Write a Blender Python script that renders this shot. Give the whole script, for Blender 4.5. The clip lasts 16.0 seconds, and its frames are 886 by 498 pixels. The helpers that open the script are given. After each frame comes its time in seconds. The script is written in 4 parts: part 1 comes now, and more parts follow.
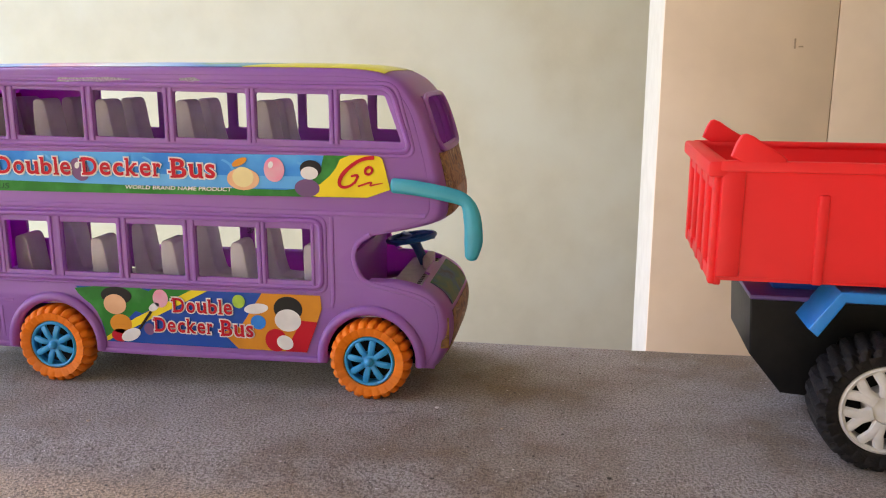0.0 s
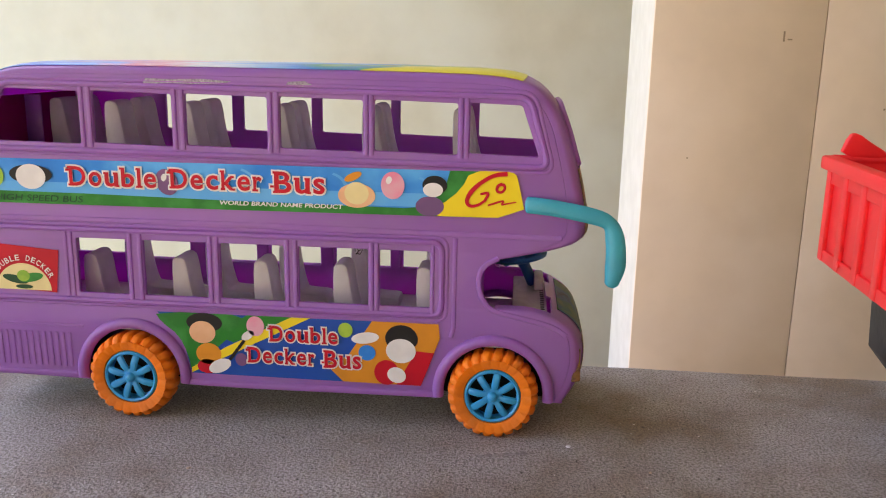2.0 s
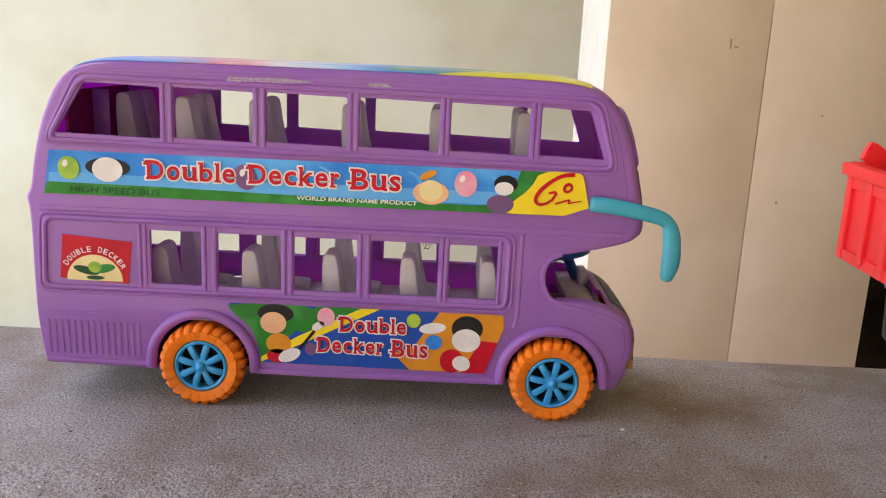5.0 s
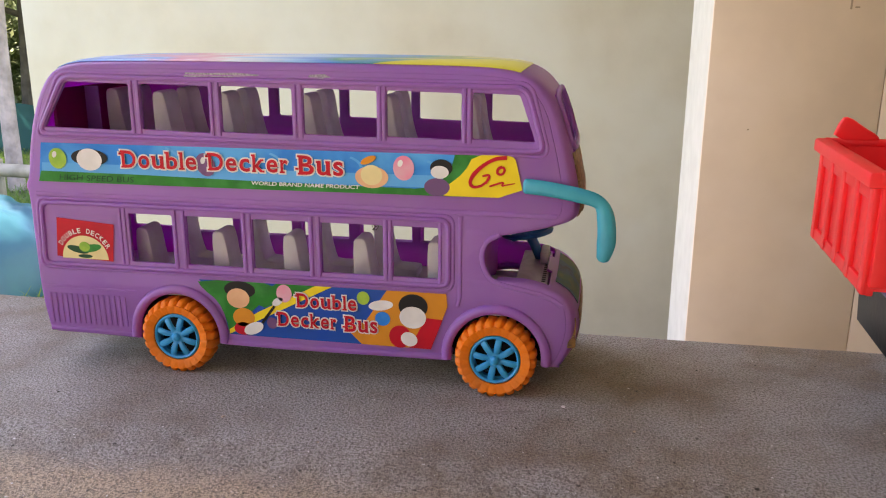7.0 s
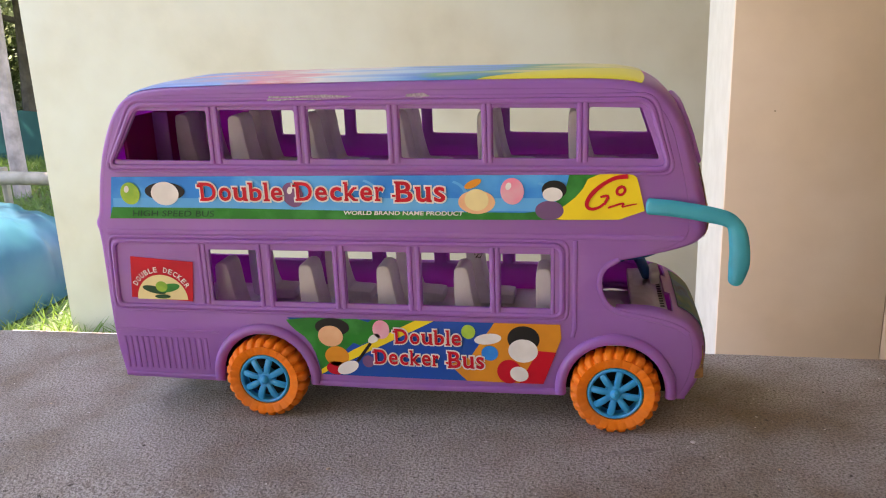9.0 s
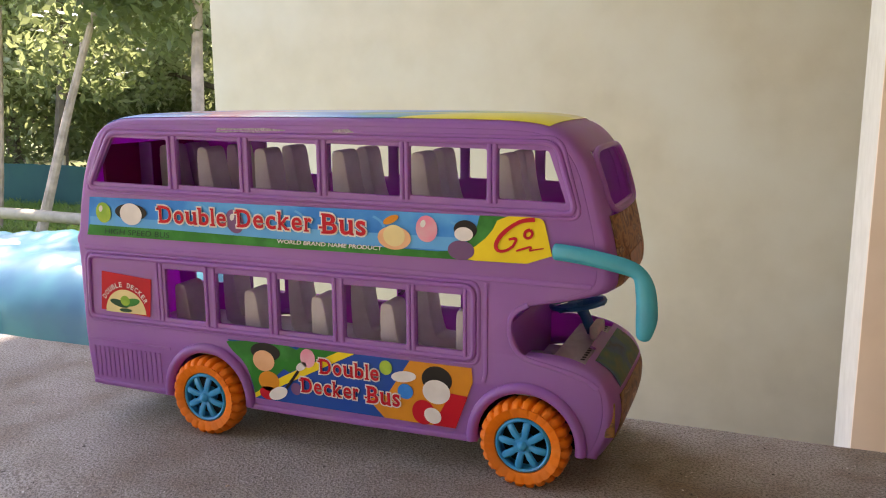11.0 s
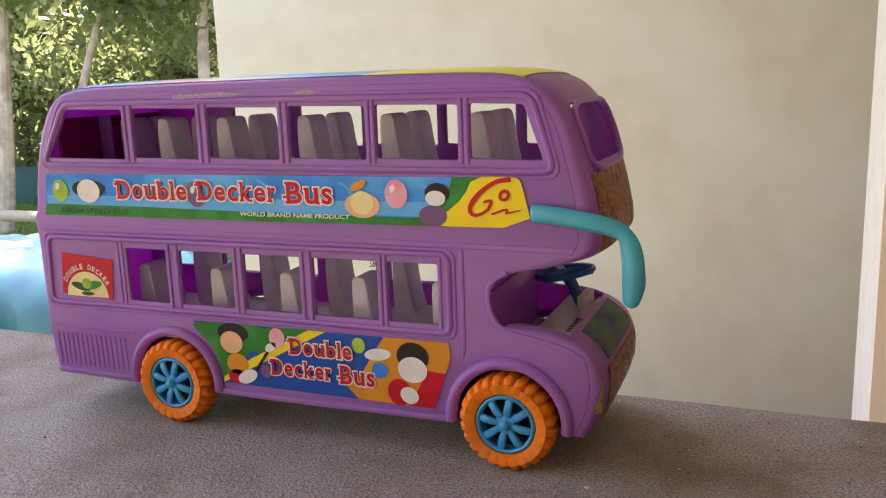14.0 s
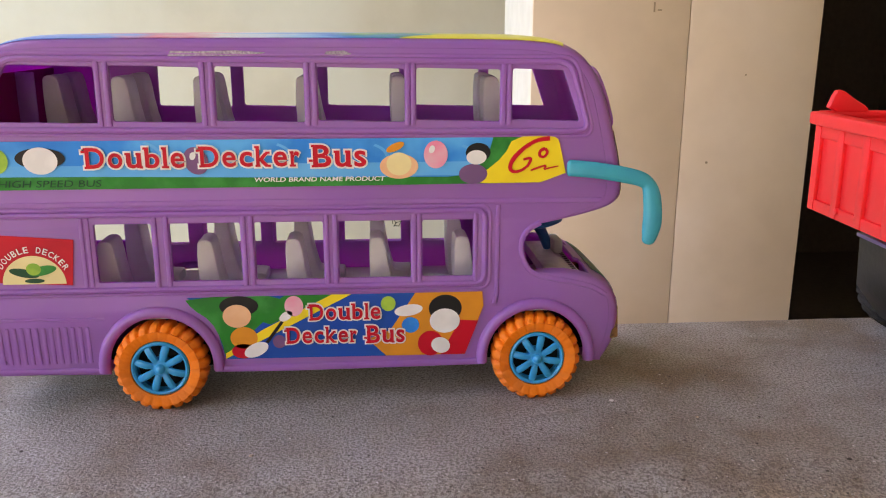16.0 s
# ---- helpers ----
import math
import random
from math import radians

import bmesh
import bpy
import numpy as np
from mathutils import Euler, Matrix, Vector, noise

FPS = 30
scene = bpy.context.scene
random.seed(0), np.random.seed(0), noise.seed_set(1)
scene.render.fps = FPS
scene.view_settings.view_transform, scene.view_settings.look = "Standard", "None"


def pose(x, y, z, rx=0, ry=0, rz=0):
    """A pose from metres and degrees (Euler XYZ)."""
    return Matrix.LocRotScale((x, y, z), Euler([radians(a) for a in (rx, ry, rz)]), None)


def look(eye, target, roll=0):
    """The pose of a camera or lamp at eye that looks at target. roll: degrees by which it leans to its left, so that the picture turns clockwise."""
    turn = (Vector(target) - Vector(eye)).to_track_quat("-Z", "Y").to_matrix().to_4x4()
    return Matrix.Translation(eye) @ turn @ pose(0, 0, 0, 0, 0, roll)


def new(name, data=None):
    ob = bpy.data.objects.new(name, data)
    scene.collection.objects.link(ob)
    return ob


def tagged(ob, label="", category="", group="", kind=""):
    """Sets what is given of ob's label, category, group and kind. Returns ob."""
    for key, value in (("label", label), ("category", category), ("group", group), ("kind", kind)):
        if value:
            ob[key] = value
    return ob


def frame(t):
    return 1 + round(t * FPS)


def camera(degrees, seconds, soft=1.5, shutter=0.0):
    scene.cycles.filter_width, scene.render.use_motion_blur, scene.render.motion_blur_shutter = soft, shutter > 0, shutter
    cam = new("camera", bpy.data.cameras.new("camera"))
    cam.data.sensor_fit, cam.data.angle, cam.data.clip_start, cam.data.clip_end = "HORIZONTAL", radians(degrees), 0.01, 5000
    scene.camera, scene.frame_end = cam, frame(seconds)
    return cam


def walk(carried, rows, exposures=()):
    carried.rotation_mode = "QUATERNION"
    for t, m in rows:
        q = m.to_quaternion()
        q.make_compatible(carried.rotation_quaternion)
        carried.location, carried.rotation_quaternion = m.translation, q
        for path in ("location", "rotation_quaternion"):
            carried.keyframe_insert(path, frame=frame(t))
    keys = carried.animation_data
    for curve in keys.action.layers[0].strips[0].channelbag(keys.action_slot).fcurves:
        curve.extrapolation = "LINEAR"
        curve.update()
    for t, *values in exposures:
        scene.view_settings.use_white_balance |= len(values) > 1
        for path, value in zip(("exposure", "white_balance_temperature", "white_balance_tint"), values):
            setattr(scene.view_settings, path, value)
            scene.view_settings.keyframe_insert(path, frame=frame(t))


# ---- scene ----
# ---- camera ----
cam = camera(55.9, 16.0, soft=1.1)
ROWS = [
    (0.0, -0.0003, -0.0001, 0.155, 8.48, -12.05, -0.16),
    (0.5, -0.0394, 0.0264, 0.1559, 10.88, -13.11, 0.2),
    (1.0, -0.0837, 0.0195, 0.1625, 9.41, -13.22, -0.35),
    (1.5, -0.0853, 0.0271, 0.1617, 6.25, -13.06, -1.02),
    (2.0, -0.083, 0.0293, 0.1637, 5.35, -13.14, -1.09),
    (2.5, -0.0912, 0.0267, 0.1632, 5.1, -13.23, -0.9),
    (3.0, -0.113, 0.0165, 0.1639, 4.62, -13.15, -1.04),
    (3.5, -0.1351, 0.0057, 0.1637, 3.0, -13.17, -1.45),
    (6.0, -0.143, 0.0064, 0.167, -0.5, -13.44, -2.42),
    (6.5, -0.1359, 0.0297, 0.1608, -1.65, -15.24, -1.88),
    (7.0, -0.0512, -0.0012, 0.1754, 10.01, -15.26, -0.32),
    (7.5, 0.0285, -0.0077, 0.1727, 13.07, -16.74, 0.45),
    (8.0, 0.0428, -0.0006, 0.1774, 12.89, -17.38, 2.44),
    (8.5, -0.0171, 0.0134, 0.1797, 12.1, -17.05, 2.3),
    (9.0, -0.1029, 0.0252, 0.185, 9.72, -16.02, 2.01),
    (11.5, 0.0187, 0.0505, 0.1657, 23.2, -9.99, 0.62),
    (12.0, 0.0217, 0.0545, 0.1722, 22.95, -9.63, 1.63),
    (12.5, 0.0275, 0.051, 0.16, 22.62, -9.67, 2.07),
    (13.0, 0.0413, 0.0546, 0.1495, 23.03, -9.93, 1.9),
    (13.5, 0.0442, 0.0631, 0.1578, 23.78, -10.19, 2.08),
    (14.0, 0.0065, 0.0736, 0.1524, 21.9, -11.23, 1.93),
    (14.5, -0.0554, 0.0818, 0.1547, 12.67, -13.04, 0.41),
    (15.0, -0.1271, 0.067, 0.1549, 4.36, -14.68, -0.84),
    (15.5, -0.1536, 0.0471, 0.1583, -0.93, -14.54, -0.58),
    (16.0, -0.16, 0.0274, 0.1591, -4.59, -14.58, -0.17),
]
EXPOSURES = [(0.0, 2.35, 6900, 25), (3.5, 2.32, 6900, 25), (6.5, 2.52, 6900, 25), (7.0, 2.25, 6900, 25), (7.5, 2.45, 6900, 25), (8.0, 2.42, 6900, 25), (9.0, 2.22, 6900, 25), (11.5, 1.98, 7300, 25), (13.0, 2.08, 7300, 25), (14.0, 2.1, 7200, 25), (16.0, 2.37, 6900, 25)]
walk(cam, [(t, pose(x, y, z, 90 + pitch, roll, yaw)) for t, x, y, z, yaw, pitch, roll in ROWS], EXPOSURES)


# ---- world, sun and light ----
world = bpy.data.worlds.new("world")
scene.world = world
world.use_nodes = True
wn = world.node_tree.nodes
sky = wn.new("ShaderNodeTexSky")
sky.sky_type, sky.sun_disc = "NISHITA", False
sky.sun_elevation, sky.sun_rotation = radians(60), radians(-56)
wn["Background"].inputs["Strength"].default_value = 0.15
world.node_tree.links.new(sky.outputs[0], wn["Background"].inputs["Color"])
sun_data = bpy.data.lights.new("sun", "SUN")
sun_data.energy, sun_data.angle, sun_data.color = 5.0, radians(0.6), (1.0, 0.95, 0.86)
sun = new("sun", sun_data)
sun.matrix_world = look((-3.9, 2.6, 8.1), (0, 0, 0))


# ---- materials ----
def material(name, base, rough=0.5, metal=0.0, second=None, scale=40.0, mix=0.5, bump=0.0, bump_scale=300.0,
             stain=None, stain_scale=6.0, through_colour=None, through_share=0.0, coat=0.0, vary=0.0, contrast=0.12):
    """Procedural surface: grain between two colours, larger stains, fine relief."""
    m = bpy.data.materials.new(name)
    m.use_nodes = True
    n, link = m.node_tree.nodes, m.node_tree.links.new
    bsdf = n["Principled BSDF"]
    tc = n.new("ShaderNodeTexCoord")
    col = None
    second = second or tuple(c * 0.86 for c in base)
    grain = n.new("ShaderNodeTexNoise")
    grain.inputs["Scale"].default_value, grain.inputs["Detail"].default_value = scale, 6
    link(tc.outputs["Object"], grain.inputs["Vector"])
    ramp = n.new("ShaderNodeValToRGB")
    ramp.color_ramp.elements[0].position, ramp.color_ramp.elements[1].position = mix - contrast, mix + contrast
    ramp.color_ramp.elements[0].color, ramp.color_ramp.elements[1].color = (*second, 1), (*base, 1)
    link(grain.outputs["Fac"], ramp.inputs["Fac"])
    col = ramp.outputs["Color"]
    if stain:
        big = n.new("ShaderNodeTexNoise")
        big.inputs["Scale"].default_value, big.inputs["Detail"].default_value = stain_scale, 5
        link(tc.outputs["Object"], big.inputs["Vector"])
        r2 = n.new("ShaderNodeValToRGB")
        r2.color_ramp.elements[0].position, r2.color_ramp.elements[1].position = 0.45, 0.68
        link(big.outputs["Fac"], r2.inputs["Fac"])
        mx = n.new("ShaderNodeMix")
        mx.data_type = "RGBA"
        link(r2.outputs["Color"], mx.inputs["Factor"])
        link(col, mx.inputs["A"])
        mx.inputs["B"].default_value = (*stain, 1)
        col = mx.outputs["Result"]
    if vary:
        info = n.new("ShaderNodeObjectInfo")
        hsv = n.new("ShaderNodeHueSaturation")
        mr = n.new("ShaderNodeMapRange")
        mr.inputs["To Min"].default_value, mr.inputs["To Max"].default_value = 1 - vary, 1 + vary
        link(info.outputs["Random"], mr.inputs["Value"])
        link(mr.outputs["Result"], hsv.inputs["Value"])
        link(col, hsv.inputs["Color"])
        col = hsv.outputs["Color"]
    link(col, bsdf.inputs["Base Color"])
    bsdf.inputs["Roughness"].default_value, bsdf.inputs["Metallic"].default_value = rough, metal
    bsdf.inputs["Coat Weight"].default_value = coat
    if bump:
        fine = n.new("ShaderNodeTexNoise")
        fine.inputs["Scale"].default_value, fine.inputs["Detail"].default_value = bump_scale, 5
        link(tc.outputs["Object"], fine.inputs["Vector"])
        b = n.new("ShaderNodeBump")
        b.inputs["Strength"].default_value, b.inputs["Distance"].default_value = bump, 0.002
        link(fine.outputs["Fac"], b.inputs["Height"])
        link(b.outputs["Normal"], bsdf.inputs["Normal"])
    if through_share:
        tr = n.new("ShaderNodeBsdfTranslucent")
        tr.inputs["Color"].default_value = (*through_colour, 1)
        ms = n.new("ShaderNodeMixShader")
        ms.inputs["Fac"].default_value = through_share
        link(bsdf.outputs[0], ms.inputs[1])
        link(tr.outputs[0], ms.inputs[2])
        link(ms.outputs[0], n["Material Output"].inputs["Surface"])
    return m


def ink(*args, **words):
    """Printed paper under a thin film: little sheen of its own."""
    m = material(*args, **words)
    m.node_tree.nodes["Principled BSDF"].inputs["Specular IOR Level"].default_value = 0.22
    return m


PURPLE = material("purple_plastic", (0.405, 0.190, 0.585), 0.30, second=(0.37, 0.170, 0.55), scale=25, bump=0.05, bump_scale=160,
                  stain=(0.39, 0.205, 0.52), stain_scale=28, through_colour=(0.86, 0.06, 0.84), through_share=0.32)
ORANGE = ink("orange_rubber", (0.95, 0.22, 0.006), 0.5, second=(0.86, 0.19, 0.008), scale=120, bump=0.15, bump_scale=600,
                  stain=(0.78, 0.20, 0.03), stain_scale=70)
BLUE = material("blue_plastic", (0.015, 0.33, 0.68), 0.35, second=(0.012, 0.29, 0.62), scale=150)
FENDERBLUE = material("bright_blue_plastic", (0.01, 0.24, 0.70), 0.35, second=(0.008, 0.21, 0.64), scale=150)
WHEELBLUE = material("deep_blue_plastic", (0.01, 0.12, 0.34), 0.4, second=(0.01, 0.10, 0.30), scale=150)
CYAN = material("turquoise_plastic", (0.035, 0.42, 0.56), 0.33, second=(0.03, 0.36, 0.5), scale=90, bump=0.06, bump_scale=250,
                through_colour=(0.03, 0.5, 0.6), through_share=0.1)
SEAT = material("grey_white_plastic", (0.86, 0.84, 0.87), 0.42, second=(0.80, 0.78, 0.81), scale=90, stain=(0.66, 0.61, 0.63),
                stain_scale=55, through_colour=(0.86, 0.83, 0.86), through_share=0.42, bump=0.08, bump_scale=400)
RED = material("red_plastic", (0.98, 0.034, 0.036), 0.42, second=(0.92, 0.028, 0.03), scale=50, bump=0.06, bump_scale=200,
               through_colour=(1.0, 0.05, 0.06), through_share=0.32)
BLACK = ink("black_plastic", (0.006, 0.006, 0.0065), 0.45, second=(0.009, 0.009, 0.009), scale=200, bump=0.08)
TYRE = ink("black_rubber", (0.009, 0.008, 0.008), 0.7, second=(0.018, 0.015, 0.014), scale=260, bump=0.3, bump_scale=900)
RIM = material("white_plastic", (0.66, 0.64, 0.62), 0.4, second=(0.58, 0.56, 0.54), scale=160)
SKYBLUE = ink("printed_sky_blue", (0.015, 0.24, 0.74), 0.42, second=(0.012, 0.20, 0.66), scale=30, stain=(0.08, 0.40, 0.84), stain_scale=38)
PALEBLUE = ink("printed_pale_blue", (0.12, 0.44, 0.84), 0.42, second=(0.08, 0.38, 0.80), scale=40)
GREEN = ink("printed_green", (0.008, 0.20, 0.02), 0.42, second=(0.012, 0.16, 0.025), scale=80, stain=(0.03, 0.26, 0.05), stain_scale=90)
LIME = ink("printed_lime", (0.36, 0.55, 0.06), 0.42, second=(0.22, 0.42, 0.05), scale=120)
YELLOW = ink("printed_yellow", (0.86, 0.66, 0.02), 0.42, second=(0.80, 0.60, 0.02), scale=60)
PRINTRED = ink("printed_red", (0.56, 0.006, 0.022), 0.42, second=(0.48, 0.005, 0.02), scale=90)
PRINTWHITE = ink("printed_white", (0.78, 0.76, 0.76), 0.42, second=(0.70, 0.68, 0.68), scale=120)
PRINTBLUE = ink("printed_blue", (0.006, 0.065, 0.40), 0.42, second=(0.01, 0.075, 0.36), scale=60)
PRINTORANGE = ink("printed_orange", (0.72, 0.28, 0.02), 0.42, second=(0.64, 0.24, 0.02), scale=70)
PRINTBLACK = ink("printed_black", (0.012, 0.012, 0.014), 0.42)
PEACH = ink("printed_peach", (0.80, 0.47, 0.27), 0.42, second=(0.74, 0.40, 0.22), scale=90)
PINK = ink("printed_pink", (0.80, 0.25, 0.38), 0.42, second=(0.72, 0.45, 0.52), scale=60)
PLUM = ink("printed_plum", (0.22, 0.09, 0.22), 0.42, second=(0.16, 0.08, 0.20), scale=80)
CREAM = ink("printed_cream", (0.80, 0.68, 0.34), 0.42, second=(0.74, 0.62, 0.32), scale=80)
DARKGREEN = ink("printed_dark_green", (0.01, 0.07, 0.03), 0.42)
def cement(name, base, dark, light, dirt, dirt_scale, relief, front=None):
    """Trowelled cement: fine sand grains, dark pits, broad dirt patches."""
    m = bpy.data.materials.new(name)
    m.use_nodes = True
    n, link = m.node_tree.nodes, m.node_tree.links.new
    tc = n.new("ShaderNodeTexCoord")

    def cloud(scale, detail, lo, hi, rough=0.6):
        t, r = n.new("ShaderNodeTexNoise"), n.new("ShaderNodeMapRange")
        t.inputs["Scale"].default_value, t.inputs["Detail"].default_value, t.inputs["Roughness"].default_value = scale, detail, rough
        r.inputs["From Min"].default_value, r.inputs["From Max"].default_value = lo, hi
        link(tc.outputs["Object"], t.inputs["Vector"])
        link(t.outputs["Fac"], r.inputs["Value"])
        return r.outputs["Result"], t.outputs["Fac"]

    def blend(fac, a, b):
        x = n.new("ShaderNodeMix")
        x.data_type = "RGBA"
        link(fac, x.inputs["Factor"])
        for key, c in (("A", a), ("B", b)):
            if isinstance(c, tuple):
                x.inputs[key].default_value = (*c, 1)
            else:
                link(c, x.inputs[key])
        return x.outputs["Result"]

    patch, _ = cloud(dirt_scale, 7, 0.42, 0.57)
    col = blend(patch, base, dirt)
    wash, _ = cloud(7.5, 5, 0.45, 0.62)
    soft = n.new("ShaderNodeMath")
    soft.operation = "MULTIPLY"
    soft.inputs[1].default_value = 0.7
    link(wash, soft.inputs[0])
    col = blend(soft.outputs[0], col, light)
    if front:
        # tan colour mixed in towards the front, along a ragged line
        sep, mr = n.new("ShaderNodeSeparateXYZ"), n.new("ShaderNodeMapRange")
        link(tc.outputs["Object"], sep.inputs[0])
        _, ragged = cloud(40, 5, 0.4, 0.6)
        add = n.new("ShaderNodeMath")
        add.operation, add.inputs[1].default_value = "MULTIPLY_ADD", 0.022
        link(ragged, add.inputs[0])
        link(sep.outputs["Y"], add.inputs[2])
        mr.inputs["From Min"].default_value, mr.inputs["From Max"].default_value = 0.302, 0.281
        link(add.outputs[0], mr.inputs["Value"])
        col = blend(mr.outputs["Result"], col, front)
    sand, sand_raw = cloud(850, 3, 0.45, 0.58, 0.7)
    half = n.new("ShaderNodeMath")
    half.operation = "MULTIPLY"
    half.inputs[1].default_value = 0.72
    link(sand, half.inputs[0])
    col = blend(half.outputs[0], col, dark)
    pits, pit_raw = cloud(380, 3, 0.65, 0.69, 0.6)
    col = blend(pits, col, tuple(c * 0.55 for c in dark))
    glint, _ = cloud(480, 2, 0.70, 0.74, 0.5)
    col = blend(glint, col, tuple(min(1, c * 1.25) for c in light))
    link(col, n["Principled BSDF"].inputs["Base Color"])
    n["Principled BSDF"].inputs["Roughness"].default_value = 0.52
    b = n.new("ShaderNodeBump")
    b.inputs["Strength"].default_value, b.inputs["Distance"].default_value = relief, 0.0016
    link(sand_raw, b.inputs["Height"])
    b2 = n.new("ShaderNodeBump")
    b2.inputs["Strength"].default_value, b2.inputs["Distance"].default_value = 0.5, 0.002
    link(pit_raw, b2.inputs["Height"])
    link(b.outputs["Normal"], b2.inputs["Normal"])
    link(b2.outputs["Normal"], n["Principled BSDF"].inputs["Normal"])
    return m


CONCRETE = cement("grey_cement", (0.42, 0.385, 0.365), (0.105, 0.078, 0.057), (0.58, 0.555, 0.545), (0.27, 0.205, 0.15), 12, 1.0, (0.58, 0.44, 0.305))
WALL = material("cream_limewash", (0.65, 0.565, 0.445), 0.9, second=(0.585, 0.505, 0.39), scale=4.2, contrast=0.2, stain=(0.66, 0.60, 0.50), stain_scale=1.1,
                bump=0.3, bump_scale=60)
BOARD = material("tan_painted_board", (0.69, 0.535, 0.36), 0.7, second=(0.64, 0.495, 0.335), scale=7, stain=(0.72, 0.58, 0.42), stain_scale=3,
                 bump=0.2, bump_scale=40)
BOARDMARK = material("chipped_paint", (0.36, 0.26, 0.16), 0.8, second=(0.28, 0.2, 0.12), scale=60)
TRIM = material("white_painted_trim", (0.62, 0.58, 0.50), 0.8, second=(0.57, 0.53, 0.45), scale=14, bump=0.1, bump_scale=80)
# the unlit room's gloom is put into this dark wall colour
ROOMGLOOM = material("room_gloom_plaster", (0.16, 0.12, 0.095), 0.9)
SCUFF = material("scuffed_plastic", (0.52, 0.42, 0.52), 0.8, second=(0.30, 0.2, 0.32), scale=900, bump=0.4, bump_scale=900)
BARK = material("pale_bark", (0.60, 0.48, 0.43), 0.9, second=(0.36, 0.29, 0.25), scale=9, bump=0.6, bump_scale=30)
# BARK again, with the shade of the far trunks put into its colour
BARKSHADED = material("shaded_bark", (0.16, 0.13, 0.10), 0.9, second=(0.10, 0.08, 0.06), scale=9, bump=0.6, bump_scale=30)
LEAF = material("leaf_green", (0.17, 0.22, 0.10), 0.34, second=(0.06, 0.09, 0.035), scale=1.3, through_colour=(0.36, 0.42, 0.18), through_share=0.45)
# pale blotches put the leaves' white sun glints into their colour
LEAFLIT = material("sunlit_leaf", (0.60, 0.60, 0.46), 0.26, second=(0.24, 0.29, 0.13), scale=1.1, through_colour=(0.60, 0.70, 0.40), through_share=0.5)
GRASS = material("grass_blade", (0.15, 0.27, 0.05), 0.5, second=(0.20, 0.29, 0.08), scale=0.9, through_colour=(0.25, 0.38, 0.05), through_share=0.35)
SOIL = material("grassy_ground", (0.10, 0.15, 0.04), 0.95, second=(0.14, 0.13, 0.07), scale=1.5, stain=(0.08, 0.13, 0.03), stain_scale=0.3, bump=0.8, bump_scale=12)
TARP = material("teal_tarpaulin", (0.05, 0.20, 0.23), 0.35, second=(0.04, 0.12, 0.20), scale=3, bump=0.4, bump_scale=9, through_colour=(0.03, 0.3, 0.28), through_share=0.2)
PLASTICSHEET = material("pale_plastic_sheet", (0.44, 0.54, 0.55), 0.22, second=(0.25, 0.39, 0.43), scale=3, bump=0.9, bump_scale=7)
NET = material("green_net", (0.02, 0.085, 0.09), 0.8, second=(0.03, 0.12, 0.11), scale=2, through_colour=(0.04, 0.2, 0.18), through_share=0.25)
BAMBOO = material("weathered_bamboo", (0.48, 0.40, 0.29), 0.7, second=(0.36, 0.30, 0.21), scale=12)
CEIL = material("ceiling_plaster", (0.60, 0.55, 0.46), 0.9, second=(0.55, 0.50, 0.42), scale=3)
REARDIM = ink("dark_plum_plastic", (0.20, 0.012, 0.075), 0.5, second=(0.12, 0.010, 0.095), scale=60, through_colour=(0.75, 0.03, 0.40), through_share=0.4)
RUST = ink("printed_rust", (0.36, 0.13, 0.035), 0.4, second=(0.20, 0.08, 0.03), scale=220)
WIRE = material("dark_wire", (0.04, 0.03, 0.02), 0.5)


